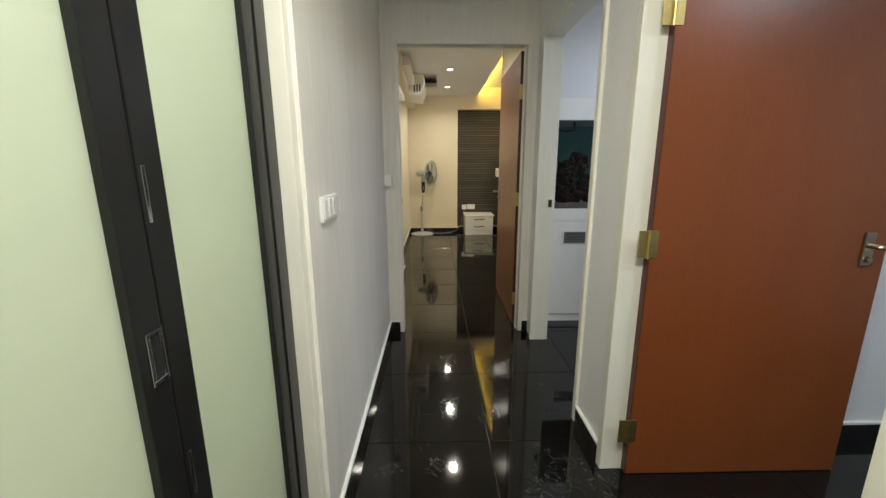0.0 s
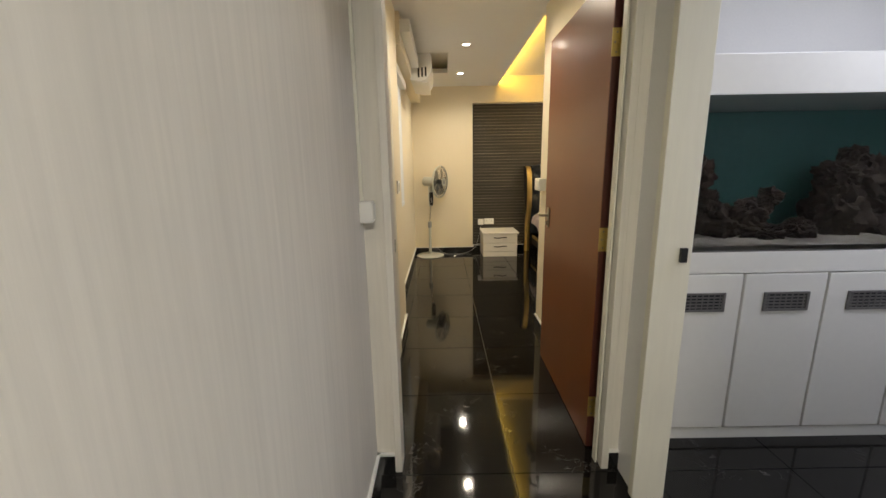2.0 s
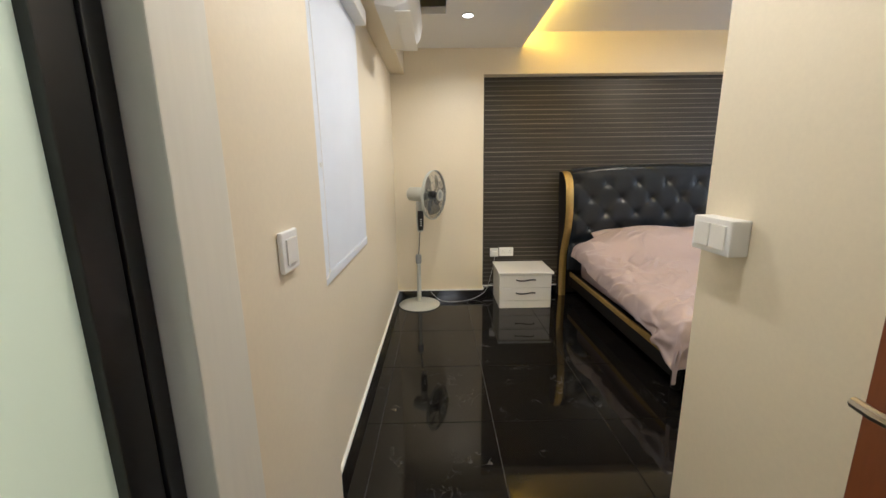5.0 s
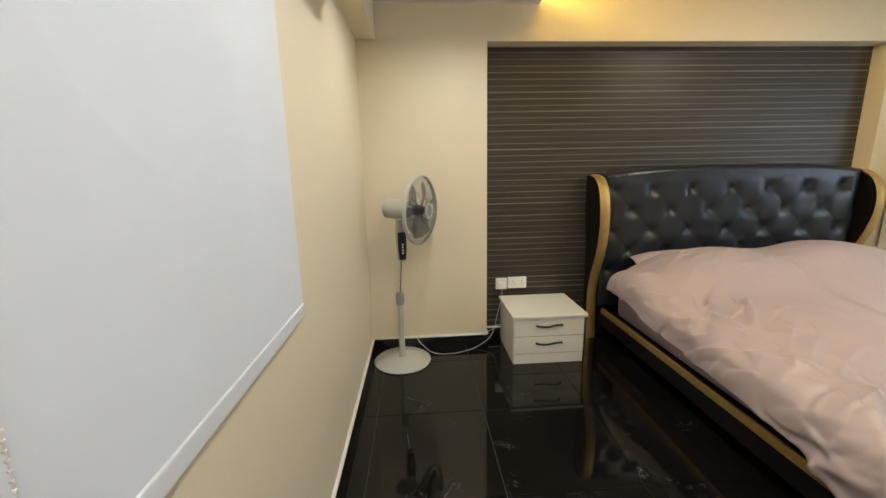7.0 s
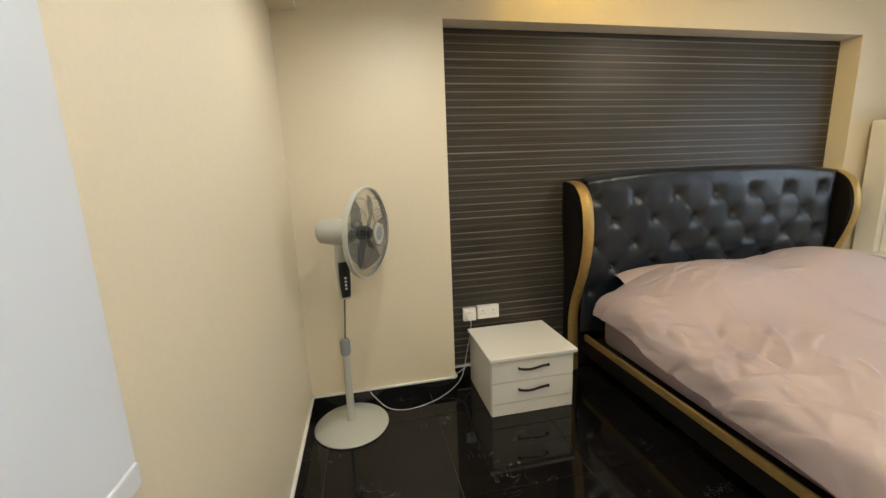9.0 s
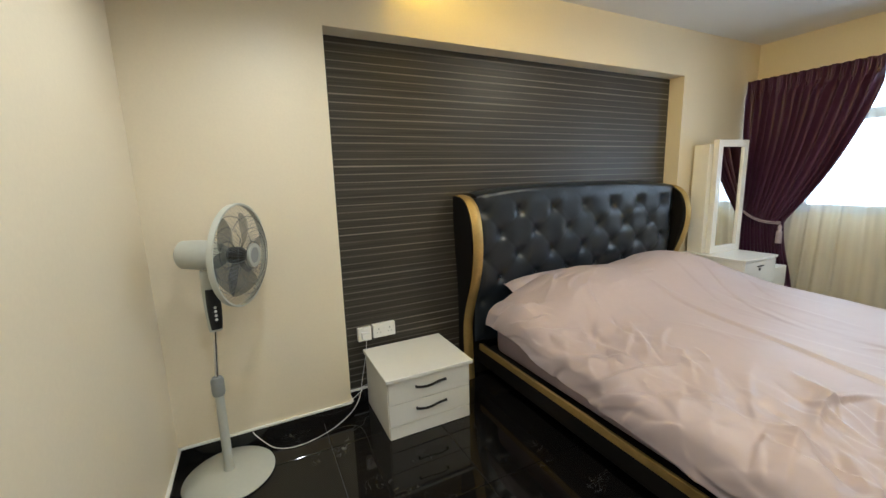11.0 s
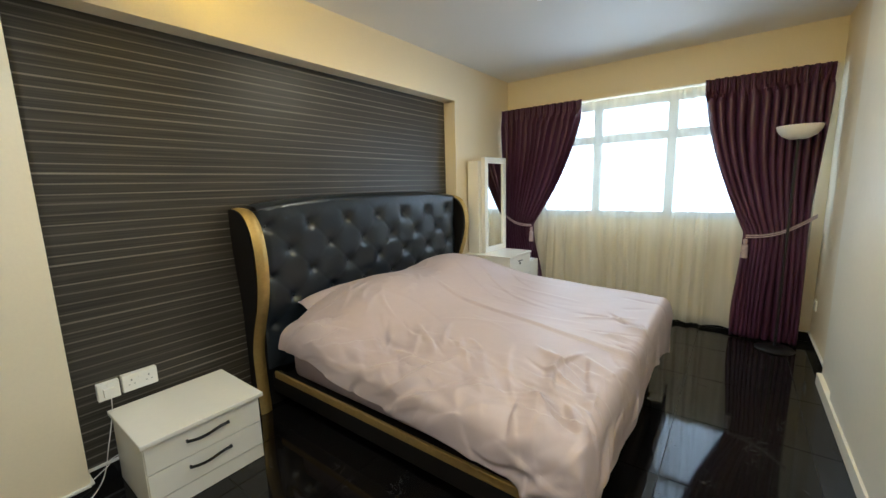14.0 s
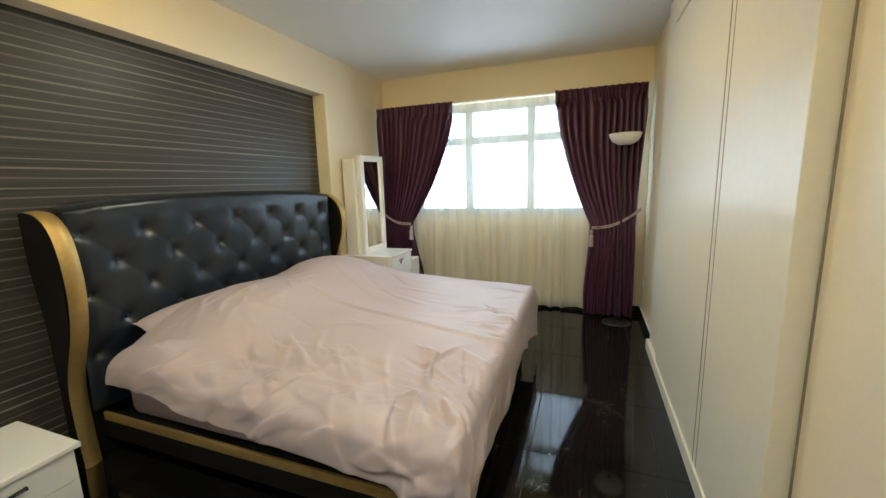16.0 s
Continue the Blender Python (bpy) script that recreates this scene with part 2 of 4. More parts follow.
def cloth_through(name, color, clear, glow, rough=0.8, weave=0.0):
    """Thin cloth or frosted pane: part clear, part scattering light through, the rest reflecting."""
    m = bpy.data.materials.new(name)
    m.use_nodes = True
    nt = m.node_tree
    nt.nodes.remove(nt.nodes["Principled BSDF"])
    out = nt.nodes["Material Output"]
    tr, tl = nt.nodes.new("ShaderNodeBsdfTransparent"), nt.nodes.new("ShaderNodeBsdfTranslucent")
    pr = nt.nodes.new("ShaderNodeBsdfPrincipled")
    pr.inputs["Roughness"].default_value = rough
    nz, tc = nt.nodes.new("ShaderNodeTexNoise"), nt.nodes.new("ShaderNodeTexCoord")
    nz.inputs["Scale"].default_value = 5
    nt.links.new(tc.outputs["Object"], nz.inputs["Vector"])
    ramp = nt.nodes.new("ShaderNodeValToRGB")
    ramp.color_ramp.elements[0].color = tuple(c * 0.94 for c in color) + (1,)
    ramp.color_ramp.elements[1].color = tuple(color) + (1,)
    nt.links.new(nz.outputs["Fac"], ramp.inputs[0])
    nt.links.new(ramp.outputs[0], pr.inputs["Base Color"])
    nt.links.new(ramp.outputs[0], tl.inputs["Color"])
    m1, m2 = nt.nodes.new("ShaderNodeMixShader"), nt.nodes.new("ShaderNodeMixShader")
    m1.inputs[0].default_value, m2.inputs[0].default_value = glow, clear
    nt.links.new(pr.outputs[0], m1.inputs[1])
    nt.links.new(tl.outputs[0], m1.inputs[2])
    nt.links.new(m1.outputs[0], m2.inputs[1])
    nt.links.new(tr.outputs[0], m2.inputs[2])
    nt.links.new(m2.outputs[0], out.inputs[0])
    if weave:                      # upright bands where the gathered cloth lies denser
        bands, mp, ease = nt.nodes.new("ShaderNodeTexNoise"), nt.nodes.new("ShaderNodeMapping"), nt.nodes.new("ShaderNodeMapRange")
        mp.inputs["Scale"].default_value = (0.0, 7.0, 0.3)
        bands.inputs["Scale"].default_value, bands.inputs["Detail"].default_value = 1.0, 3
        ease.inputs[1].default_value, ease.inputs[2].default_value = 0.32, 0.68
        ease.inputs[3].default_value, ease.inputs[4].default_value = clear - weave, clear + weave
        nt.links.new(tc.outputs["Object"], mp.inputs[0])
        nt.links.new(mp.outputs[0], bands.inputs["Vector"])
        nt.links.new(bands.outputs["Fac"], ease.inputs[0])
        nt.links.new(ease.outputs[0], m2.inputs[0])
    return m


SHEER = cloth_through("cream_sheer", (0.86, 0.83, 0.72), 0.50, 0.03, weave=0.09)
BLIND = cloth_through("white_blind_cloth", (0.86, 0.88, 0.90), 0.0, 0.22)
FROSTED = cloth_through("frosted_glass", (0.88, 0.90, 0.80), 0.0, 0.75, 0.05)
FAN_BLADE = cloth_through("smoky_blade", (0.10, 0.12, 0.13), 0.35, 0.3, 0.2)


def glass(name, rough=0.0):
    m = bpy.data.materials.new(name)
    m.use_nodes = True
    p = m.node_tree.nodes["Principled BSDF"]
    p.inputs["Transmission Weight"].default_value, p.inputs["Roughness"].default_value, p.inputs["IOR"].default_value = 1, rough, 1.1
    return m


GLASS = glass("clear_glass")
MIRROR = material("mirror_silver", (0.85, 0.87, 0.86), 0.01, 1.0, var=0.0)


def glow(name, color, strength):
    m = bpy.data.materials.new(name)
    m.use_nodes = True
    p = m.node_tree.nodes["Principled BSDF"]
    p.inputs["Base Color"].default_value = tuple(color) + (1,)
    p.inputs["Emission Color"].default_value, p.inputs["Emission Strength"].default_value = tuple(color) + (1,), strength
    return m


LED = glow("led_disc", (1, 0.95, 0.85), 14)
LAMP_GLOW = glow("warm_diffuser", (1, 0.86, 0.66), 3)


# ---- mesh helpers ----
def box(bm, x0, y0, z0, x1, y1, z1, bevel=0.0):
    t = bmesh.new()
    bmesh.ops.create_cube(t, size=1, matrix=Matrix.Translation(((x0 + x1) / 2, (y0 + y1) / 2, (z0 + z1) / 2)) @ Matrix.Diagonal((abs(x1 - x0), abs(y1 - y0), abs(z1 - z0), 1)))
    if bevel:
        bmesh.ops.bevel(t, geom=t.edges[:], offset=bevel, segments=2, profile=0.6, affect="EDGES")
    me = bpy.data.meshes.new("t")
    t.to_mesh(me)
    t.free()
    bm.from_mesh(me)
    bpy.data.meshes.remove(me)
    return bm


def boxes(*rows, bevel=0.0):
    bm = bmesh.new()
    for r in rows:
        box(bm, *r, bevel=bevel)
    return bm


def turned(profile, segments=32, bm=None, m=None):
    """A solid of revolution round z from (radius, height) pairs."""
    bm = bm or bmesh.new()
    m = m or Matrix()
    rings = []
    for r, z in profile:
        if r < 1e-5:
            rings.append([bm.verts.new(m @ Vector((0, 0, z)))])
        else:
            rings.append([bm.verts.new(m @ Vector((r * math.cos(2 * math.pi * i / segments), r * math.sin(2 * math.pi * i / segments), z))) for i in range(segments)])
    for a, b in zip(rings, rings[1:]):
        for i in range(segments):
            j = (i + 1) % segments
            if len(a) == 1 and len(b) == 1:
                continue
            if len(a) == 1:
                bm.faces.new((a[0], b[j], b[i]))
            elif len(b) == 1:
                bm.faces.new((a[i], a[j], b[0]))
            else:
                bm.faces.new((a[i], a[j], b[j], b[i]))
    return bm


def tube(points, radius, sides=6, bm=None, closed=False):
    """A round bar along points."""
    bm = bm or bmesh.new()
    pts = [Vector(p) for p in points]
    n = len(pts)
    rings = []
    for i, p in enumerate(pts):
        a = pts[(i - 1) % n] if closed else pts[max(0, i - 1)]
        b = pts[(i + 1) % n] if closed else pts[min(n - 1, i + 1)]
        q = (b - a).to_track_quat("Z", "Y")
        rings.append([bm.verts.new(p + q @ Vector((radius * math.cos(2 * math.pi * k / sides), radius * math.sin(2 * math.pi * k / sides), 0))) for k in range(sides)])
    for i in range(n if closed else n - 1):
        a, b = rings[i], rings[(i + 1) % n]
        for k in range(sides):
            bm.faces.new((a[k], a[(k + 1) % sides], b[(k + 1) % sides], b[k]))
    if not closed:
        bm.faces.new(rings[0][::-1]), bm.faces.new(rings[-1])
    return bm


def sheet(fn, nu, nv, bm=None):
    """A grid surface of fn(u, v), u and v from 0 to 1."""
    bm = bm or bmesh.new()
    g = [[bm.verts.new(fn(i / nu, j / nv)) for j in range(nv + 1)] for i in range(nu + 1)]
    for i in range(nu):
        for j in range(nv):
            bm.faces.new((g[i][j], g[i + 1][j], g[i + 1][j + 1], g[i][j + 1]))
    return bm


def mesh_of(name, bm, mat, smooth=False):
    bmesh.ops.recalc_face_normals(bm, faces=bm.faces[:])
    me = bpy.data.meshes.new(name)
    bm.to_mesh(me)
    bm.free()
    me.materials.append(mat)
    if smooth:
        me.polygons.foreach_set("use_smooth", [True] * len(me.polygons))
        me.set_sharp_from_angle(angle=radians(40))
    return me


def part(name, bm, mat, parent, label="", smooth=False):
    ob = new(name, mesh_of(name, bm, mat, smooth))
    ob.parent = parent
    return tagged(ob, label)


def thing(name, m, label, category, group="", kind=""):
    ob = new(name)
    ob.empty_display_size = 0.1
    ob.matrix_world = m
    return tagged(ob, label, category, group, kind)


def solo(name, bm, mat, label, category, kind="", smooth=False, group=""):
    return tagged(new(name, mesh_of(name, bm, mat, smooth)), label, category, group, kind)


def structure(name, bm, mat, label, category="wall"):
    return solo(name, bm, mat, label, category, "structure")


# ---- walls, floor, ceilings ----
CZ = 2.55
structure("wall_corridor_west", boxes((-0.25, -2.2, 0, -0.13, -0.57, CZ), (-0.25, 0.474, 0, -0.13, 2.29, CZ), (-0.25, -0.57, 2.06, -0.13, 0.474, CZ)), WALLPAPER, "pale grey wall with fine vertical streaked wallpaper")
structure("wall_bedroom_door", boxes((-0.13, 2.20, 0, -0.03, 2.262, CZ), (-0.13, 2.262, 0, -0.058, 2.396, CZ), (0.855, 2.20, 0, 1.02, 2.29, CZ), (-0.03, 2.20, 2.055, 0.855, 2.29, CZ)), WALLPAPER, "pale wall around the bedroom doorway")
structure("wall_bathroom", boxes((-0.25, 2.29, 0, -0.15, 2.42, CZ), (-0.25, 3.25, 0, -0.15, 3.84, CZ), (-0.25, 2.42, 2.06, -0.15, 3.25, CZ)), PAINT, "cream painted wall beside the bathroom door")
structure("wall_side_window", boxes((-0.42, 3.84, 0, -0.25, 4.09, CZ), (-0.42, 4.98, 0, -0.25, 6.88, CZ), (-0.42, 4.09, 0, -0.25, 4.98, 0.93), (-0.42, 4.09, 2.10, -0.25, 4.98, CZ)), PAINT, "cream painted wall with a blinded side window")
structure("wall_north", boxes((-0.25, 6.62, 0, 0.63, 6.88, CZ), (3.58, 6.62, 0, 4.68, 6.88, CZ), (0.63, 6.62, 2.19, 3.58, 6.88, CZ)), PAINT, "cream painted wall with a wide recess behind the bed")
structure("wall_niche", boxes((0.63, 6.75, 0, 3.58, 6.88, 2.19)), STRIPES, "dark brown wallpaper with thin pale horizontal stripes")
structure("wall_window", boxes((4.68, 3.60, 0, 4.82, 3.95, CZ), (4.68, 6.50, 0, 4.82, 6.88, CZ), (4.68, 3.95, 0, 4.82, 6.50, 1.03), (4.68, 3.95, 2.16, 4.82, 6.50, CZ)), PAINT, "cream painted wall around the wide window")
structure("wall_wardrobe", boxes((1.03, 3.70, 0, 1.60, 3.80, CZ), (3.79, 3.70, 0, 4.68, 3.80, CZ), (1.60, 3.10, 0, 3.79, 3.20, CZ)), PAINT, "cream painted wall on both sides of the wardrobe")
structure("wall_entry_pier", boxes((0.94, 2.29, 0, 1.03, 3.80, CZ)), PAINT, "cream painted wall beside the open bedroom door")
structure("wall_corridor_east", boxes((0.92, 0.80, 0, 1.02, 1.13, CZ), (0.92, 2.03, 0, 1.02, 2.20, CZ), (0.92, 1.13, 2.055, 1.02, 2.03, CZ), (0.92, -0.10, 2.06, 1.02, 0.80, CZ), (0.92, -2.2, 0, 1.02, -0.10, CZ)), WHITE_WALL, "off-white corridor wall with two doorways")
structure("wall_partition", boxes((1.02, 0.95, 0, 3.2, 1.13, CZ)), WHITE_WALL, "white wall between the two side rooms")
structure("wall_aquarium_room", boxes((1.02, 3.0, 0, 1.60, 3.1, CZ), (1.60, 3.0, 0, 3.2, 3.1, CZ), (3.2, -2.2, 0, 3.3, 3.1, CZ)), WHITE_WALL, "white wall behind the aquarium")
# added behind the camera's start, never in view, to close the rooms off
structure("wall_south", boxes((-1.8, -2.3, 0, 3.3, -2.2, CZ)), WHITE_WALL, "plain white wall added out of view to close the corridor")
structure("wall_bathrooms", boxes((-1.8, -2.2, 0, -1.7, 3.84, CZ), (-1.7, 1.2, 0, -0.25, 1.3, CZ), (-1.7, 3.84, 0, -0.42, 3.9, CZ)), BATH_TILE, "pale tiled bathroom walls")
structure("ceiling_bedroom", boxes((0.98, 2.29, CZ, 4.82, 6.88, 2.65)), CEILING, "white painted bedroom ceiling", "ceiling")
structure("ceiling_false", boxes((-0.42, 2.20, 2.42, 0.98, 4.94, 2.47), (0.26, 4.94, 2.42, 0.98, 5.80, 2.47), (-0.42, 5.80, 2.42, 0.98, 6.62, 2.47)), CEILING, "white lowered ceiling with a lit cove edge", "ceiling")
structure("ceiling_slab", boxes((-1.8, -2.3, CZ, 0.98, 6.88, 2.65), (0.98, -2.3, CZ, 3.3, 2.29, 2.65)), CEILING, "white painted ceiling", "ceiling")
structure("ceiling_corridor", boxes((-0.13, -2.2, 2.42, 0.92, 2.20, 2.46)), CEILING, "white corridor ceiling", "ceiling")
structure("beam", boxes((-0.25, 3.84, 2.20, -0.12, 6.62, 2.42), bevel=0.003), PAINT, "cream boxed beam along the side wall", "beam")
# skirting: black tile with a white cap line
skirts = [((-0.13, 0.476), (-0.13, 2.20), 1, 0), ((0.92, 0.83), (0.92, 1.10), -1, 0), ((-0.15, 3.34), (-0.15, 3.84), 1, 0), ((-0.25, 3.84), (-0.25, 6.62), 1, 0),
          ((0.94, 2.40), (0.94, 3.80), -1, 0), ((3.79, 3.80), (4.68, 3.80), 0, 1), ((-0.25, 6.62), (0.63, 6.62), 0, -1), ((3.58, 6.62), (4.68, 6.62), 0, -1),
          ((0.63, 6.75), (3.58, 6.75), 0, -1), ((-0.13, 2.20), (-0.05, 2.20), 0, -1), ((0.875, 2.20), (0.92, 2.20), 0, -1), ((4.68, 3.80), (4.68, 6.62), -1, 0),
          ((1.02, 0.95), (3.2, 0.95), 0, -1), ((1.03, 3.80), (1.60, 3.80), 0, 1), ((0.63, 6.62), (0.63, 6.75), 1, 0)]
for (ax, ay), (bx_, by), nx, ny in skirts:
    d = 0.012
    lo = (min(ax, bx_, ax + nx * d), min(ay, by, ay + ny * d))
    hi = (max(ax, bx_, ax + nx * d), max(ay, by, ay + ny * d))
    sk = structure("baseboard", boxes((lo[0], lo[1], 0.004, hi[0], hi[1], 0.084)), SKIRT, "glossy black tile skirting", "baseboard")
    e = 0.002
    part("cap", boxes((lo[0] - e * (nx < 0), lo[1] - e * (ny < 0), 0.084, hi[0] + e * (nx > 0), hi[1] + e * (ny > 0), 0.094)), PLASTIC, sk, "white cap strip")

# ---- doors ----
def lever_handle(parent, x, y, z, side, along, mat=NICKEL):
    """Plate and lever on a leaf's face; side: way off the face, along: way of the lever (unit vectors)."""
    s, a, c = Vector(side), Vector(along), Vector((x, y, z))
    bm = bmesh.new()
    lo = c - a * 0.02 - Vector((0, 0, 0.075)) + s * 0.0005
    hi = c + a * 0.02 + Vector((0, 0, 0.048)) + s * 0.009
    box(bm, *[min(p, q) for p, q in zip(lo, hi)], *[max(p, q) for p, q in zip(lo, hi)], bevel=0.003)
    h = part("handle", bm, mat, parent, "worn nickel lever handle")
    lever = tube([c + s * 0.005, c + s * 0.035, c + s * 0.048 + a * 0.012, c + s * 0.05 + a * 0.035, c + s * 0.046 + a * 0.065], 0.009, 8)
    part("lever", lever, mat, h, "", True)
    part("lock", turned([(0, 0), (0.011, 0), (0.011, 0.012), (0, 0.012)], 16, m=Matrix.Translation(c - Vector((0, 0, 0.050)) + s * 0.008) @ s.to_track_quat("Z", "Y").to_matrix().to_4x4()), mat, h, "", True)


def hinge(parent, x, y, z, wx):
    bm = boxes((x - 0.035 * wx, y - 0.003, z - 0.05, x + 0.035 * wx, y + 0.001, z + 0.05), bevel=0.001)
    tube([(x, y - 0.006, z - 0.052), (x, y - 0.006, z + 0.052)], 0.006, 8, bm)
    part("hinge", bm, BRASS, parent, "worn brass hinge")


# bedroom door, swung open along the entry wall
d1 = thing("door_1", pose(0.828, 2.325, 0, 0, 0, 89.2), "red-brown wooden door standing open beside the entry wall", "door", kind="structure")
part("leaf", boxes((0, -0.042, 0.008, 0.92, 0, 2.028), bevel=0.002), WOOD, d1)
part("edge", boxes((-0.004, -0.041, 0.01, -0.0005, -0.001, 2.026)), WOOD_EDGE, d1, "dark unpainted door edge")
lever_handle(d1, 0.83, 0, 1.0, (0, 1, 0), (1, 0, 0))
for z in (0.22, 1.0, 1.76):
    bm = boxes((-0.007, -0.030, z - 0.05, -0.0042, 0.004, z + 0.05), (-0.022, -0.052, z - 0.05, -0.019, -0.034, z + 0.05), bevel=0.001)
    for k in range(5):
        tube([(-0.012, -0.032, z - 0.05 + k * 0.0204), (-0.012, -0.032, z - 0.0312 + k * 0.0204)], 0.006, 10, bm)
    hg = part("hinge", bm, BRASS, d1, "worn brass hinge")
    for zs in (-0.035, 0.0, 0.035):
        part("screw", turned([(0, 0), (0.0042, 0), (0.003, 0.0016), (0, 0.0018)], 10, m=pose(-0.007, -0.014 + 0.006 * (zs == 0), z + zs, 0, -90)), NICKEL, hg, "", True)
# door of the side room, swung open into it
d2 = thing("door_2", pose(1.0, 0.80, 0), "red-brown wooden door standing open into a side room", "door", kind="structure")
part("leaf", boxes((0, -0.042, 0.008, 0.875, 0, 2.03), bevel=0.002), WOOD, d2)
part("edge", boxes((-0.004, -0.041, 0.01, -0.0005, -0.001, 2.028)), WOOD_EDGE, d2, "dark unpainted door edge")
lever_handle(d2, 0.80, -0.042, 0.97, (0, -1, 0), (1, 0, 0))
for z in (0.21, 0.98, 1.75):
    hinge(d2, -0.012, -0.042, z, 1)


def door_frame(name, x0, x1, y0, y1, top, axis, w=0.05, finish=FRAME_PAINT):
    """Painted jambs and head round an opening; axis: the way along the wall."""
    f = thing(name, Matrix(), "cream painted metal door frame", "door frame", kind="structure")
    if axis == "x":
        part("jamb", boxes((x0, y0, 0.004, x0 + w, y1, top), bevel=0.003), finish, f)
        part("jamb", boxes((x1 - w, y0, 0.004, x1, y1, top), bevel=0.003), finish, f)
        part("head", boxes((x0, y0, top, x1, y1, top + w), bevel=0.003), finish, f)
    else:
        part("jamb", boxes((x0, y0, 0.004, x1, y0 + w, top), bevel=0.003), finish, f)
        part("jamb", boxes((x0, y1 - w, 0.004, x1, y1, top), bevel=0.003), finish, f)
        part("head", boxes((x0, y0, top, x1, y1, top + w), bevel=0.003), finish, f)
    return f


f1 = door_frame("trim_door_frame_1", -0.052, 0.877, 2.185, 2.285, 2.035, "x", 0.03, WALLPAPER)
part("stop", boxes((0.835, 2.225, 0.004, 0.842, 2.26, 2.035)), FRAME_PAINT, f1)
part("strike", boxes((-0.0225, 2.262, 0.975, -0.0205, 2.277, 1.025), bevel=0.0008), BLACK_PLASTIC, f1, "dark lock strike plate")
f2 = door_frame("trim_door_frame_2", 0.905, 1.03, 1.10, 2.06, 2.035, "y", 0.034)
part("strike", boxes((0.985, 2.012, 0.975, 1.008, 2.025, 1.025), bevel=0.002), BLACK_PLASTIC, f2, "black lock strike")
door_frame("trim_door_frame_3", 0.905, 1.03, -0.13, 0.83, 2.04, "y", 0.04)
door_frame("trim_door_frame_4", -0.255, -0.142, -0.60, 0.478, 2.04, "y", 0.044)
f5 = thing("trim_door_frame_5", Matrix(), "cream painted bathroom door frame", "door frame", kind="structure")
part("jamb", boxes((-0.255, 2.398, 0.004, -0.138, 2.424, 2.04), bevel=0.003), FRAME_PAINT, f5)
part("jamb", boxes((-0.255, 3.202, 0.004, -0.138, 3.33, 2.04), bevel=0.003), FRAME_PAINT, f5)
part("head", boxes((-0.255, 2.398, 2.041, -0.138, 3.33, 2.10), bevel=0.003), FRAME_PAINT, f5)


def folding_door(name, x, ys, top, label, pull_y, pull_z, rail=0.03):
    """Folding door of black aluminium with frosted panes, in the plane x; ys: where its leaves meet."""
    d = thing(name, pose(x, 0, 0), label, "door", "frosted folding doors", "structure")
    st = 0.052
    for y0, y1 in zip(ys, ys[1:]):
        a, b = y0 + 0.002, y1 - 0.002
        leaf = part("leaf", boxes((-0.018, a, 0.012, 0.018, a + st, top), (-0.018, b - st, 0.012, 0.018, b, top), (-0.018, a + st, 0.012, 0.018, b - st, 0.08), (-0.018, a + st, top - 0.06, 0.018, b - st, top), bevel=0.002), ALU_BLACK, d)
        part("pane", boxes((-0.004, a + st - 0.005, 0.075, 0.004, b - st + 0.005, top - 0.055)), FROSTED, leaf, "frosted glass lit from behind")
    w, z = pull_y + 0.016, pull_z
    bm = boxes((0.0185, w - 0.032, z - 0.041, 0.022, w, z - 0.033), (0.0185, w - 0.032, z + 0.033, 0.022, w, z + 0.041), (0.0185, w - 0.032, z - 0.033, 0.022, w - 0.025, z + 0.033), (0.0185, w - 0.007, z - 0.033, 0.022, w, z + 0.033), bevel=0.001)
    pull = part("pull", bm, CHROME, d, "recessed chrome pull")
    part("recess", boxes((0.0182, w - 0.025, z - 0.033, 0.0188, w - 0.007, z + 0.033)), BLACK_PLASTIC, pull)
    for zb in (z - 0.225, z + 0.232):
        part("bolt", boxes((0.0185, ys[-2] + 0.006, zb - 0.04, 0.021, ys[-2] + 0.013, zb + 0.04), bevel=0.0008), CHROME, d, "small chrome bolt")
    part("rail", boxes((-0.022, ys[0], top + 0.002, 0.022, ys[-1], top + 0.03), bevel=0.002), ALU_BLACK, d)
    part("side_rail", boxes((-0.022, ys[0] - 0.03, 0.004, 0.022, ys[0], top + 0.03), bevel=0.002), ALU_BLACK, d)
    part("side_rail", boxes((-0.022, ys[-1], 0.004, 0.022, ys[-1] + rail, top + 0.03), bevel=0.002), ALU_BLACK, d)


folding_door("door_3", -0.205, (-0.50, -0.055, 0.374), 2.0, "black framed folding door with frosted green-lit glass", -0.078, 0.996, 0.059)
folding_door("door_4", -0.205, (2.456, 2.778, 3.17), 2.0, "black framed bathroom folding door with frosted lit glass", 2.790, 1.07)
structure("threshold", boxes((-0.25, 2.43, 0.004, -0.15, 3.2, 0.02), bevel=0.003), FRAME_PAINT, "pale stone threshold under the bathroom door", "threshold")

# ---- windows ----
w1 = thing("window_1", pose(4.74, 0, 0), "wide white framed window with upper lights", "window", kind="structure")
bm = bmesh.new()
frame_bars = [(3.95, 1.03, 6.50, 1.075), (3.95, 2.115, 6.50, 2.16), (3.95, 1.075, 3.995, 2.115), (6.455, 1.075, 6.50, 2.115), (3.995, 1.772, 6.455, 1.852)]
for a, b, c, d in frame_bars:
    box(bm, -0.03, a, b, 0.03, c, d, bevel=0.002)
part("window_frame", bm, WINDOW_FRAME, w1)
for y in (4.23, 4.91, 5.59, 6.2):
    part("mullion", boxes((-0.028, y - 0.04, 1.075, 0.028, y + 0.04, 1.772), (-0.028, y - 0.04, 1.852, 0.028, y + 0.04, 2.115), bevel=0.002), WINDOW_FRAME, w1)
ys = [3.995, 4.23, 4.91, 5.59, 6.2, 6.455]
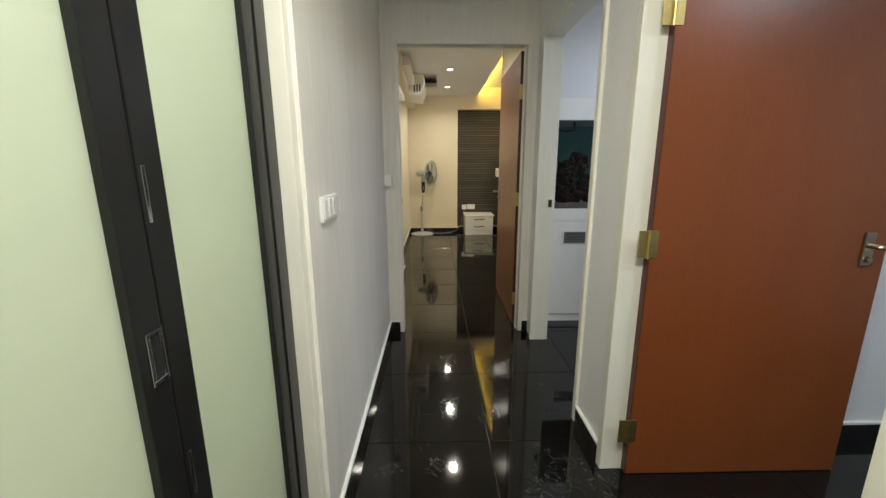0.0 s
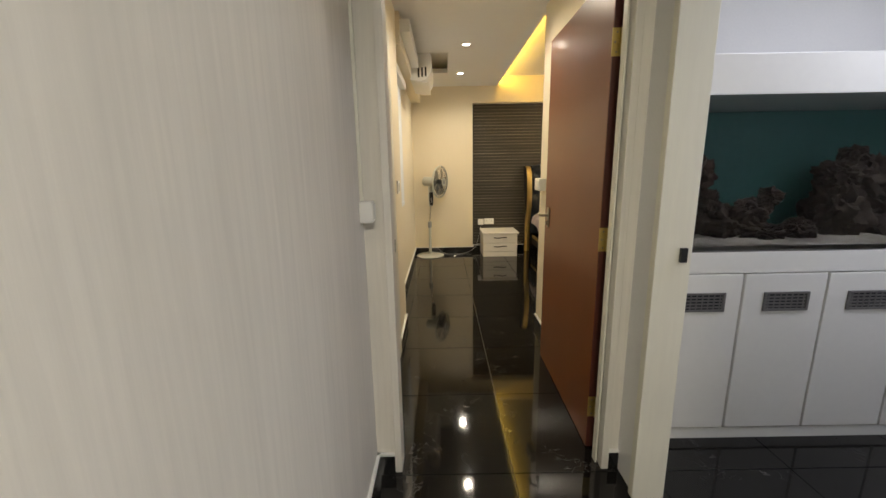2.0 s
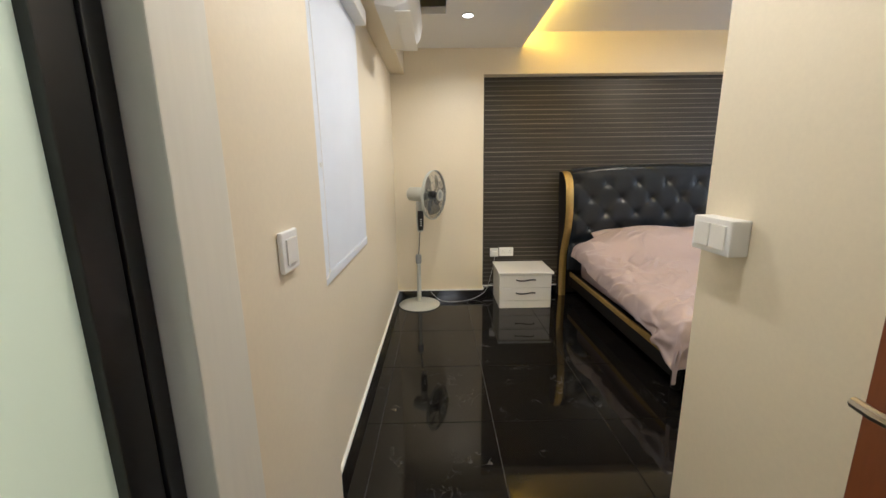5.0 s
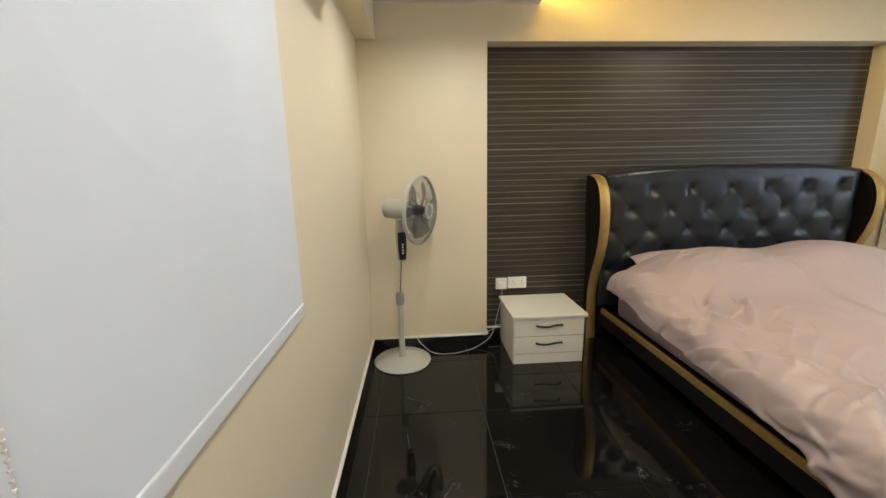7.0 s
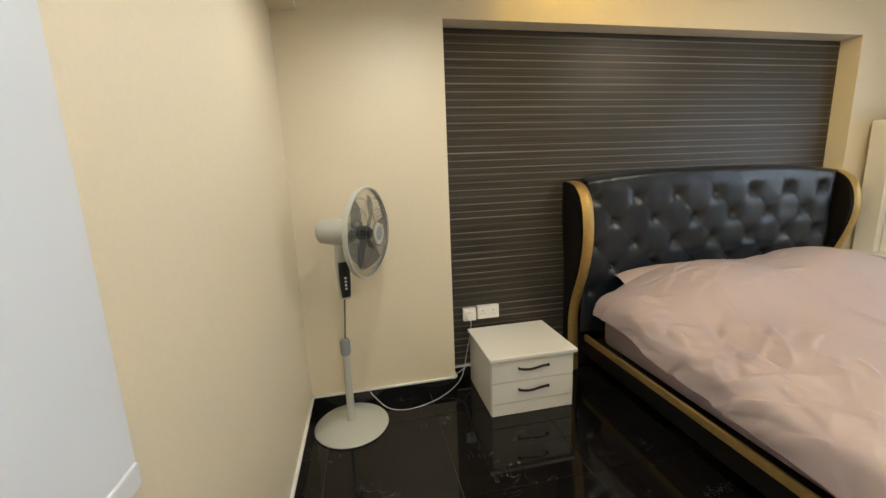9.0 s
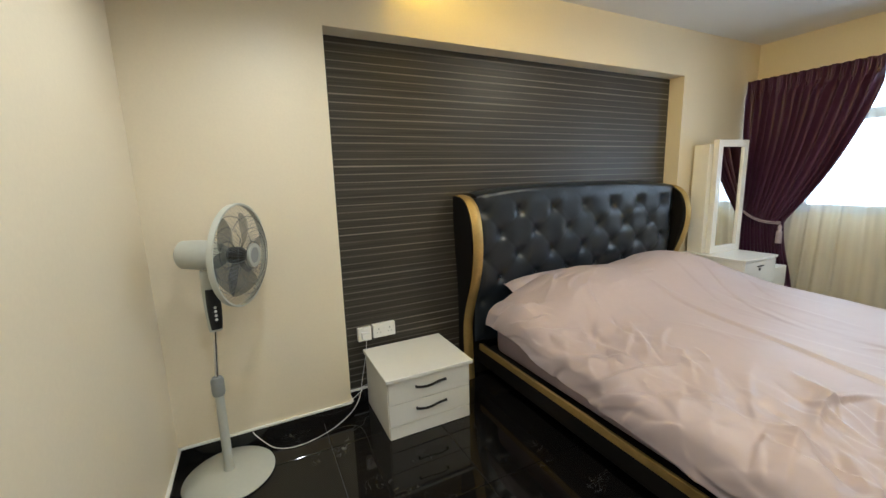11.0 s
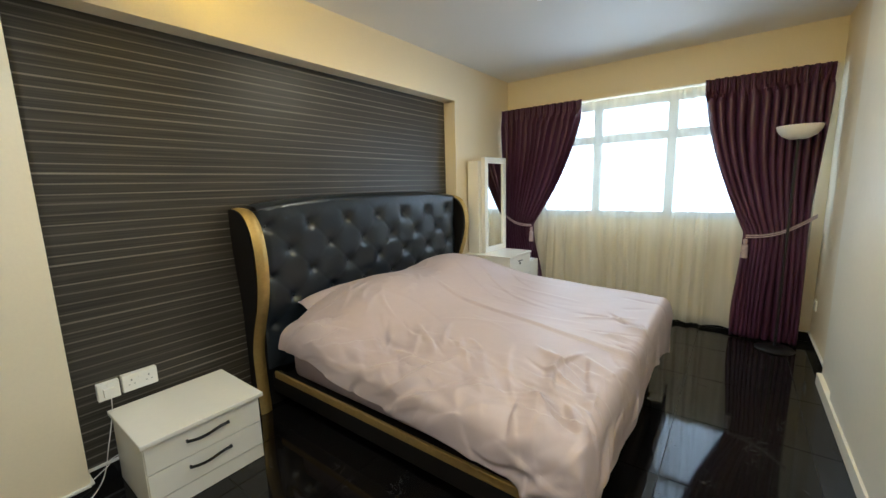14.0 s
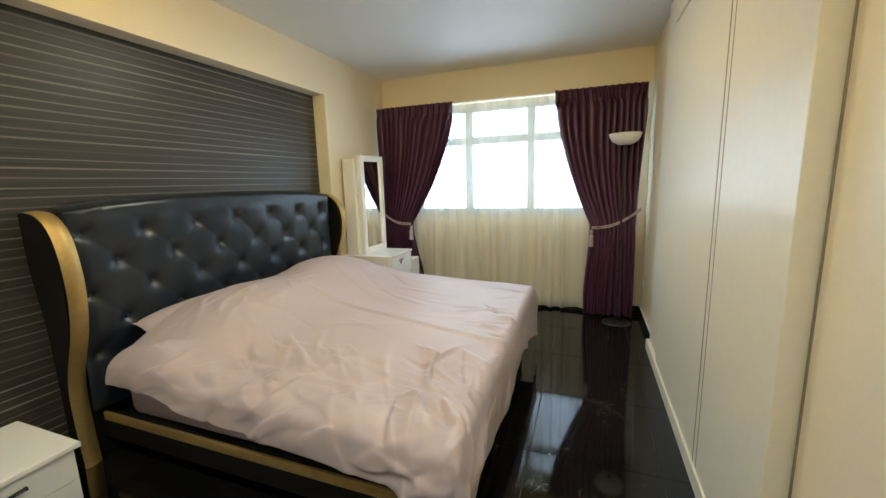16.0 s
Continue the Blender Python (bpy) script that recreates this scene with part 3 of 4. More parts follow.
for a, b in zip(ys, ys[1:]):
    for z0, z1 in ((1.075, 1.772), (1.852, 2.115)):
        pn = part("pane", boxes((-0.003, a, z0, 0.003, b, z1)), GLASS, w1)
        pn.visible_shadow = False
part("window_sill", boxes((-0.075, 3.93, 1.005, -0.03, 6.52, 1.03), bevel=0.003), WINDOW_FRAME, w1)
w2 = thing("window_2", pose(-0.36, 0, 0), "small side window behind a white blind", "window", kind="structure")
part("window_frame", boxes((-0.025, 4.09, 0.93, 0.025, 4.13, 2.10), (-0.025, 4.94, 0.93, 0.025, 4.98, 2.10), (-0.025, 4.13, 0.93, 0.025, 4.94, 0.97), (-0.025, 4.13, 2.06, 0.025, 4.94, 2.10), (-0.02, 4.50, 0.97, 0.02, 4.54, 2.06)), WINDOW_FRAME, w2)
for a, b in ((4.13, 4.50), (4.54, 4.94)):
    pn = part("pane", boxes((-0.003, a, 0.97, 0.003, b, 2.06)), GLASS, w2)
    pn.visible_shadow = False


# ---- bed ----
def smooth(a, b, x):
    t = min(1, max(0, (x - a) / (b - a)))
    return t * t * (3 - 2 * t)


BX0, BX1 = 1.44, 3.56           # outer sides of the headboard
bed = thing("bed", pose(0, 0, 0), "black tufted leather bed with gold trim and winged headboard", "bed")
PITCH, ROW, BUTTON_X, BUTTON_Z = 0.30, 0.152, 1.86, 1.175


def headboard_top(x):
    u = (x - (BX0 + BX1) / 2) / ((BX1 - BX0) / 2)
    return 1.345 - 0.055 * abs(u) ** 3.2


def tuft(x, z):
    """How far the padding stands out: full between the buttons, drawn in at each button and along the seams."""
    a = (x - BUTTON_X) / PITCH + (z - BUTTON_Z) / (2 * ROW)
    b = (x - BUTTON_X) / PITCH - (z - BUTTON_Z) / (2 * ROW)
    da, db = abs(a - round(a)), abs(b - round(b))
    near = math.hypot(da, db)
    seam = min(da, db)
    h = 0.034 - 0.024 * math.exp(-(near / 0.23) ** 2) - 0.011 * math.exp(-(near / 0.09) ** 2) - 0.0022 * math.exp(-(seam / 0.06) ** 2)
    keep = smooth(1.30, 1.21, z)
    return h * keep + 0.026 * (1 - keep)


def pad(u, v):
    x = BX0 + 0.07 + u * (BX1 - BX0 - 0.14)
    top = headboard_top(x)
    z = 0.28 + min(v / 0.88, 1) * (top - 0.03 - 0.28)
    side = min(1, min(u, 1 - u) / 0.03) ** 0.5
    y = 6.605 - tuft(x, z) * side + 0.03 * smooth(0.9, 0.3, z) + 0.004 * noise.noise((x * 7, z * 7, 0))
    if v > 0.88:
        w = (v - 0.88) / 0.12 * math.pi * 0.5
        y = 6.579 + 0.13 * (1 - math.cos(w)) + 0.004
        z = top - 0.03 + 0.032 * math.sin(w)
    return (x, y, z)


part("headboard", sheet(pad, 280, 160), LEATHER, bed, "black tufted leather", True)
part("backboard", boxes((BX0 + 0.06, 6.665, 0.02, BX1 - 0.06, 6.735, 1.26), bevel=0.006), DARK_WOOD, bed)
r = 0
z = BUTTON_Z
while z > 0.65:
    x = BUTTON_X + (PITCH / 2 if r % 2 else 0) - PITCH
    while x < BX1 - 0.1:
        if x > BX0 + 0.1:
            part("button", turned([(0.0115, 0), (0.011, 0.004), (0.007, 0.008), (0, 0.009)], 10, m=pose(x, 6.612, z, 90)), LEATHER, bed, "", True)
        x += PITCH
    z -= ROW
    r += 1


def wing_front(t):
    """The wing's front edge from floor (0) to its rolled top (1): y and z."""
    z = 1.265 * min(1, t / 0.9)
    y = 6.63 - 0.165 * smooth(0.35, 1.02, z) + 0.02 * math.sin(math.pi * min(1, z / 0.7))
    if t > 0.72:
        w = (t - 0.72) / 0.28
        y += 0.21 * w ** 2.2
        z = 1.012 + 0.275 * math.sin(w * math.pi / 2)
    return y, z


for side, x in ((-1, BX0), (1, BX1)):
    inner = x - side * 0.065
    def flare(t, s=side):
        return s * 0.022 * smooth(0.45, 0.8, t)
    def shell(u, v, x0=x, x1=inner, s=side):
        y, z = wing_front(u)
        # round section: outer face, front edge, inner face
        if v < 0.5:
            return (x0 + flare(u), 6.735 + (y + 0.012 - 6.735) * (v / 0.5), z - 0.004)
        return (x1 + flare(u), y + 0.012 + (6.735 - y - 0.012) * ((v - 0.5) / 0.5), z - 0.004)
    part("wing", sheet(shell, 50, 9), DARK_WOOD, bed, "black side wing", True)
    def strip(u, v, x0=x, x1=inner, s=side):
        y, z = wing_front(u)
        e = math.sin(math.pi * v)
        return (x0 + s * 0.004 + (x1 - s * 0.004 - x0 - s * 0.004) * v + flare(u), y - 0.010 * e + 0.012, z + 0.006 * e * u)
    part("gold_strip", sheet(strip, 60, 8), GOLD, bed, "curved gold painted edge", True)
# side rails, foot rail, legs and slat base
for x0, x1 in ((1.545, 1.60), (3.41, 3.465)):
    part("side_rail", boxes((x0, 4.80, 0.115, x1, 6.66, 0.235), bevel=0.004), DARK_WOOD, bed, "black side rail")
    xo = x0 - 0.004 if x0 < 2 else x1 - 0.012
    part("rail_trim", boxes((xo, 4.79, 0.212, xo + 0.016, 6.63, 0.258), bevel=0.006), GOLD, bed, "gold rail moulding")
part("foot_rail", boxes((1.60, 4.80, 0.115, 3.41, 4.855, 0.25), bevel=0.005), DARK_WOOD, bed)
part("slat_base", boxes((1.60, 4.855, 0.16, 3.41, 6.60, 0.23)), DARK_WOOD, bed)
for x, y in ((1.62, 4.86), (3.38, 4.86), (2.5, 5.6)):
    part("leg", turned([(0, 0.004), (0.03, 0.004), (0.035, 0.16), (0, 0.16)], 16, m=pose(x, y, 0)), DARK_WOOD, bed, "", True)

MX0, MX1, MY0, MY1, MZ = 1.605, 3.42, 4.76, 6.52, 0.47
solo("mattress", boxes((MX0, MY0, 0.232, MX1, MY1, MZ), bevel=0.045), SHEET, "thick mattress in a mauve fitted sheet on the bed", "mattress", smooth=True)


def pillow(name, cx, cy):
    def f(u, v):
        a, b = 2 * u - 1, 2 * v - 1
        h = 0.088 * max(0, (1 - abs(a) ** 3.2) * (1 - abs(b) ** 3.2)) ** 0.6
        return cx + a * 0.385, cy + b * 0.225, h
    def lean(v):
        return MZ + 0.078 + 0.13 * smooth(0.3, 1.0, v)
    bm = sheet(lambda u, v: (f(u, v)[0], f(u, v)[1], lean(v) + f(u, v)[2] + 0.008 * noise.noise((cx + u * 5, v * 4, 6))), 28, 20)
    sheet(lambda u, v: (f(u, v)[0], f(u, v)[1], lean(v) - f(u, v)[2] * 0.85), 28, 20, bm)
    bmesh.ops.remove_doubles(bm, verts=bm.verts[:], dist=0.0005)
    return solo(name, bm, DUVET, "mauve pillow half covered by the duvet", "pillow", smooth=True, group="bed pillows")


pillow("pillow", 2.09, 6.345)
pillow("pillow", 2.98, 6.345)


def crease(d, width, height, back):
    """A folded lip: steep on one side (d < 0), running out softly on the other."""
    return height * (smooth(-width, 0, d) if d < 0 else math.exp(-d / back))


def fold(x, y):
    """Height of the duvet's own folds."""
    h = 0.014 * noise.noise((x * 1.7, y * 1.5, 3.1)) + 0.005 * noise.noise((x * 4 + y * 2.2, y * 3.5, 7))
    # the long lip that runs down the bed and bends off over the foot
    xc = 2.44 - 0.10 * (5.65 - y) + 0.25 * max(0, 5.95 - y - 0.95) ** 2 * -1 + 0.015 * noise.noise((y * 4, 0, 6))
    h += crease(x - xc, 0.028, 0.014, 0.16) * smooth(6.2, 5.7, y)
    # finer lips that sweep down from the dent beside the far pillow
    for x0, bend, amp, y0, y1 in ((2.62, 0.20, 0.004, 5.5, 6.0), (2.76, 0.30, 0.006, 5.2, 5.9), (3.02, 0.40, 0.004, 5.45, 6.05)):
        xk = x0 + bend * smooth(5.4, 6.3, y) - 0.12 * (5.6 - y) + 0.02 * noise.noise((y * 5, x0 * 9, 0))
        h += crease(x - xk, 0.03, amp, 0.09) * smooth(y0, y0 + 0.3, y) * smooth(y1 + 0.25, y1, y)
    return h


def duvet_top(x, y):
    z = MZ + 0.080 + fold(x, y)
    for cx in (2.05, 2.98):
        z += 0.165 * math.exp(-(abs(x - cx) / 0.47) ** 3 - (abs(y - 6.28) / 0.36) ** 2.6)
    z += 0.075 * smooth(5.0, 6.1, y) * math.exp(-((x - 2.85) / 0.65) ** 2)
    z += 0.045 * smooth(4.9, 5.5, y) * math.exp(-((x - 2.1) / 0.5) ** 2)
    z -= 0.025 * smooth(MX0 + 0.28, MX0, x) - 0.022 * smooth(2.5, 3.3, x) + 0.02 * smooth(MY0 + 0.25, MY0, y)
    return max(z, MZ + 0.022)


NU, NV = 340, 330
S0, S1, T0, T1 = -0.22, MX1 - MX0 + 0.30, -0.40, 1.68


def wrinkle_field():
    """Creases in the cloth's own plane (s across, t along the bed): many short soft strokes, gathered where the cloth is pulled over the edge."""
    rng = np.random.default_rng(14)
    S, T = np.meshgrid(np.linspace(S0, S1, NU + 1), np.linspace(T0, T1, NV + 1), indexing="ij")
    H = np.zeros_like(S)

    def strokes(n, s_mid, s_dev, t_lo, t_hi, angle, spread, length, width, height):
        for _ in range(n):
            cs, ct = rng.normal(s_mid, s_dev), rng.uniform(t_lo, t_hi)
            a = math.radians(angle + rng.normal(0, spread))
            ln, wd, ht = length * rng.uniform(0.5, 1.6), width * rng.uniform(0.6, 1.5), height * rng.uniform(0.3, 1.3) * rng.choice((1, 1, -0.8))
            along = (S - cs) * math.cos(a) + (T - ct) * math.sin(a)
            across = -(S - cs) * math.sin(a) + (T - ct) * math.cos(a) + rng.normal(0, 0.9) * along ** 2
            lip = np.where(across < 0, wd * 0.6, wd * 1.7)
            H[:] += ht * np.exp(-(across / lip) ** 2 - (along / ln) ** 4)

    strokes(50, 0.13, 0.12, -0.05, 1.15, 62, 20, 0.14, 0.021, 0.0095)      # over the open side's edge, slanting to the foot
    strokes(9, 0.24, 0.06, 0.55, 0.80, 58, 10, 0.06, 0.012, 0.008)       # the pucker half way down
    strokes(60, -0.10, 0.07, -0.1, 1.55, 118, 16, 0.12, 0.021, 0.013)     # the hanging side, slanting to the head
    strokes(45, 0.75, 0.50, -0.32, 0.22, 82, 24, 0.13, 0.016, 0.010)      # over the foot
    strokes(22, 0.12, 0.18, -0.25, 0.25, 50, 25, 0.15, 0.020, 0.016)      # the low corner
    strokes(18, 0.8, 0.45, 0.3, 1.3, 95, 12, 0.18, 0.020, 0.003)         # faint lengthwise creases on top
    strokes(22, 0.45, 0.35, 1.30, 1.62, 15, 25, 0.10, 0.018, 0.007)       # round the pillows
    return H


WRINKLES = wrinkle_field()


def drape(u, v):
    """The duvet: a cloth that lies on the mattress and rolls over its sides and foot."""
    wrinkle = float(WRINKLES[round(u * NU), round(v * NV)])
    s = S0 + u * (S1 - S0)          # along x, from the near side's hem to the far side's hem
    y_head = 6.40 + 0.05 * smooth(0.35, -0.1, s) + 0.03 * noise.noise((s * 2.5, 0, 3)) + 0.008 * math.sin(s * 23)
    t = T0 + v * (y_head - MY0 - T0)              # along y, from the foot's hem to the head
    # the near hem hangs low at the foot and short at the head
    if s < 0:
        s *= 0.80 + 0.13 * smooth(6.5, 5.8, MY0 + t) + 0.16 * smooth(5.3, 4.9, MY0 + t) + 0.34 * smooth(4.95, 4.72, MY0 + t) + 0.03 * noise.noise((t * 2.5, 0, 9))
    if t < 0:
        t *= 0.78 + 0.12 * noise.noise((s * 2.2, 4, 1)) + 0.05 * math.sin(s * 4) + 0.12 * smooth(1.4, 1.8, s)
    R = 0.062
    def roll(d):
        """Way out and way down of a cloth end that hangs d past an edge."""
        if d <= 0:
            return 0.0, 0.0
        if d < R * 1.57:
            a = d / R
            return R * math.sin(a), R * (1 - math.cos(a))
        return R + 0.03 * (d - R * 1.57), R + 0.99 * (d - R * 1.57)
    W = MX1 - MX0
    ox, dx = roll(-s) if s < 0 else roll(s - W)
    oy, dy = roll(-t)
    x = MX0 + min(max(s, 0), W) + (-ox if s < 0 else ox) + (0.01 if s > 0 else -0.012 - 0.03 * smooth(0, -0.10, s))
    y = MY0 + max(t, 0) - oy
    down = math.hypot(dx, dy) if dx and dy else dx + dy
    z = duvet_top(min(max(x, MX0), MX1), max(y, MY0)) - down
    z += wrinkle * smooth(0.14, 0.01, down)
    if down > 0.02:
        k = smooth(0.02, 0.2, down)
        g = y if dx > dy else x
        w = wrinkle * k * 1.3 + k * (0.014 * noise.noise((g * 2.6, z * 3, 8)) + 0.008 * noise.noise((g * 7, z * 6, 3)) + 0.012 * smooth(0.20, 0.05, down))
        if dx >= dy:
            x += w * (-1 if s < 0 else 1) - (0.012 if s < 0 else 0) * k
        else:
            y -= w + 0.012 * k
    return (x, y, max(z, 0.10))


bm = sheet(drape, NU, NV)
duvet = solo("duvet", bm, DUVET, "crumpled mauve satin duvet spread over the bed", "duvet", smooth=True)
so = duvet.modifiers.new("thickness", "SOLIDIFY")
so.thickness, so.offset = 0.018, -1

# ---- bedside cabinet ----
ns = thing("bedside_cabinet", pose(0.755, 6.265, 0), "small white two-drawer bedside cabinet beside the bed", "bedside cabinet")
part("body", boxes((0, 0.018, 0.004, 0.495, 0.44, 0.339), bevel=0.002), GLOSS_WHITE, ns)
part("top", boxes((-0.012, -0.012, 0.3395, 0.515, 0.452, 0.362), bevel=0.005), GLOSS_WHITE, ns)
part("plinth", boxes((0.002, 0.002, 0.006, 0.493, 0.017, 0.079), bevel=0.002), GLOSS_WHITE, ns)
for z0, z1 in ((0.083, 0.206), (0.210, 0.336)):
    dr = part("drawer", boxes((0.002, 0.0, z0, 0.493, 0.017, z1), bevel=0.002), GLOSS_WHITE, ns)
    zc = (z0 + z1) / 2 + 0.012
    bm = sheet(lambda u, v: (0.155 + u * 0.185, -0.014 - 0.010 * math.sin(math.pi * u) + 0.004 * (v > 0.4), zc + (v - 0.5) * 0.013 - 0.005 * math.sin(math.pi * u * 2) + 0.004 * abs(2 * u - 1)), 20, 3)
    bmesh.ops.solidify(bm, geom=bm.faces[:], thickness=0.006)
    box(bm, 0.155, -0.014, zc - 0.004, 0.163, 0.0, zc + 0.008)
    box(bm, 0.332, -0.014, zc - 0.004, 0.340, 0.0, zc + 0.008)
    part("handle", bm, BLACK_PLASTIC, dr, "black wavy bar handle", True)

# ---- sockets, switches, cables ----
def wall_box(name, m, w, h, d, label, category, pieces):
    """A plastic plate on a wall; local x along the wall, -y out of it. pieces: x0, z0, x1, z1, proud, material, name."""
    t = thing(name, m, label, category)
    part("plate", boxes((-w / 2, -d, -h / 2, w / 2, -0.0005, h / 2), bevel=0.004), PLASTIC, t)
    for x0, z0, x1, z1, proud, mat, nm in pieces:
        part(nm, boxes((x0, -d - proud, z0, x1, -d + 0.0005 if proud > 0 else -d - 0.0002, z1), bevel=0.0008), mat, t)
    return t


def socket_holes(cx):
    return [(cx - 0.003, 0.008, cx + 0.003, 0.018, 0.0006, GREY_PLASTIC, "pin_hole"), (cx - 0.014, -0.012, cx - 0.008, -0.007, 0.0006, GREY_PLASTIC, "pin_hole"), (cx + 0.008, -0.012, cx + 0.014, -0.007, 0.0006, GREY_PLASTIC, "pin_hole")]


wall_box("wall_socket", pose(0.89, 6.75, 0.462), 0.146, 0.086, 0.036, "white double wall socket on the dark wallpaper", "socket",
         socket_holes(-0.036) + socket_holes(0.036) + [(-0.008, 0.014, -0.002, 0.026, 0.003, PLASTIC, "rocker"), (0.002, 0.014, 0.008, 0.026, 0.003, PLASTIC, "rocker")])
wall_box("wall_socket", pose(0.765, 6.75, 0.455), 0.086, 0.086, 0.03, "white single wall socket with a plug in it", "socket",
         [(-0.022, -0.025, 0.022, 0.015, 0.022, PLASTIC, "plug"), (-0.005, 0.022, 0.005, 0.036, 0.003, PLASTIC, "rocker")])
wall_box("light_switch", pose(-0.13, 0.668, 1.130, 0, 0, 90), 0.178, 0.079, 0.012, "white triple rocker switch plate on the wallpaper", "switch",
         [(-0.078, -0.03, -0.034, 0.03, 0.002, PLASTIC, "rocker"), (-0.030, -0.026, 0.006, 0.03, 0.005, PLASTIC, "rocker"), (0.016, -0.028, 0.078, 0.032, 0.005, GLOSS_WHITE, "rocker"), (0.052, -0.019, 0.060, -0.0165, 0.0056, GREY_PLASTIC, "mark")])
wall_box("light_switch", pose(-0.15, 3.56, 1.17, 0, 0, 90), 0.09, 0.09, 0.012, "white rocker switch by the bathroom door", "switch", [(-0.028, -0.028, 0.028, 0.028, 0.004, GLOSS_WHITE, "rocker")])
wall_box("light_switch", pose(0.94, 3.70, 1.165, 0, 0, -90), 0.14, 0.09, 0.05, "white surface-mounted switch box on the entry wall", "switch", [(-0.055, -0.03, -0.004, 0.03, 0.004, GLOSS_WHITE, "rocker"), (0.004, -0.03, 0.055, 0.03, 0.004, GLOSS_WHITE, "rocker")])
wall_box("light_switch", pose(-0.13, 2.163, 1.152, 0, 0, 90), 0.068, 0.078, 0.046, "white surface-mounted switch box below a conduit", "switch", [(-0.03, -0.028, 0.03, 0.028, 0.004, GLOSS_WHITE, "rocker")])
structure("trim_conduit", boxes((-0.1295, 2.152, 1.1925, -0.118, 2.168, 2.42), bevel=0.002), FRAME_PAINT, "thin painted cable conduit above the switch box", "conduit")
wall_box("wall_socket", pose(4.53, 3.80, 0.36, 0, 0, 180), 0.086, 0.086, 0.012, "white wall socket low beside the curtain", "socket", [(-0.005, 0.02, 0.005, 0.034, 0.003, PLASTIC, "rocker")])


def cable(name, pts, r, label):
    """A sagging cable through a few points."""
    p = [Vector(q) for q in pts]
    out = []
    for i in range(len(p) - 1):
        a, b, c, d = p[max(0, i - 1)], p[i], p[i + 1], p[min(len(p) - 1, i + 2)]
        for k in range(10):
            t = k / 10
            out.append(0.5 * ((2 * b) + (c - a) * t + (2 * a - 5 * b + 4 * c - d) * t * t + (3 * b - a - 3 * c + d) * t ** 3))
    out.append(p[-1])
    return solo(name, tube(out, r, 6), PLASTIC, label, "cable", smooth=True)


cable("power_cable", [(0.765, 6.693, 0.44), (0.755, 6.68, 0.36), (0.72, 6.66, 0.22), (0.66, 6.60, 0.08), (0.52, 6.54, 0.012), (0.33, 6.47, 0.009), (0.2, 6.50, 0.012), (0.12, 6.575, 0.05), (0.09, 6.60, 0.083)], 0.0019, "white fan cable hanging from the socket to the floor")
cable("power_cable", [(0.61, 6.60, 0.10), (0.70, 6.66, 0.115), (0.80, 6.735, 0.115), (1.40, 6.735, 0.12)], 0.0018, "white cable running behind the bedside cabinet")

# ---- standing fan ----
fan = thing("standing_fan", pose(-0.018, 6.41, 0), "grey-white standing fan with a round cage in the corner", "fan")
part("base", turned([(0, 0.004), (0.198, 0.004), (0.203, 0.012), (0.19, 0.022), (0.10, 0.033), (0.032, 0.042), (0, 0.042)], 48), FAN_WHITE, fan, "", True)
part("pole", turned([(0, 0.04), (0.026, 0.04), (0.021, 0.10), (0.019, 0.45), (0, 0.45)], 20), FAN_WHITE, fan, "", True)
part("collar", turned([(0, 0.43), (0.024, 0.43), (0.028, 0.445), (0.028, 0.505), (0.02, 0.52), (0, 0.52)], 20), GREY_PLASTIC, fan, "grey height collar", True)
part("inner_pole", tube([(0, 0, 0.51), (0.022, 0, 0.80)], 0.0085, 12), CHROME, fan, "thin chrome pole", True)
turn = math.radians(-27)           # the way the fan faces: to the room's window side
ax = Vector((math.cos(turn) * 0.985, math.sin(turn) * 0.985, -0.03)).normalized()
HEAD = Matrix.Translation(ax * 0.05) @ pose(0, 0, 1.100) @ ax.to_track_quat("Z", "X").to_matrix().to_4x4()
# control box: a tapering shell with a black face and four buttons
FACE = pose(0.024, 0, 0, 0, 0, 18)
def shell_box(w, d, z0, z1, taper, out=0.0):
    bm = bmesh.new()
    def ring(t):
        k = taper + (1 - taper) * math.sin(math.pi * min(1, 0.18 + t * 0.5)) ** 0.6
        return [FACE @ Vector((w * k * math.cos(a), -out + d * k * math.sin(a), z0 + (z1 - z0) * t)) for a in (2 * math.pi * i / 20 for i in range(20))]
    rs = [[bm.verts.new(p) for p in ring(t / 10)] for t in range(11)]
    for a, b in zip(rs, rs[1:]):
        for i in range(20):
            bm.faces.new((a[i], a[(i + 1) % 20], b[(i + 1) % 20], b[i]))
    bm.faces.new(rs[0][::-1]), bm.faces.new(rs[-1])
    return bm
part("neck", shell_box(0.036, 0.030, 0.745, 1.03, 0.22), FAN_WHITE, fan, "", True)
panel = part("control_panel", shell_box(0.030, 0.012, 0.758, 0.945, 0.22, 0.024), BLACK_PLASTIC, fan, "black control panel", True)
for k in range(4):
    part("button", turned([(0, 0), (0.0065, 0), (0.006, 0.004), (0, 0.005)], 10, m=FACE @ pose(0.0, -0.0352, 0.805 + k * 0.019, 90)), PLASTIC, panel, "", True)
part("motor", turned([(0, -0.135), (0.045, -0.135), (0.062, -0.12), (0.066, -0.05), (0.060, 0.03), (0.03, 0.075), (0, 0.075)], 28, m=HEAD), FAN_WHITE, fan, "", True)
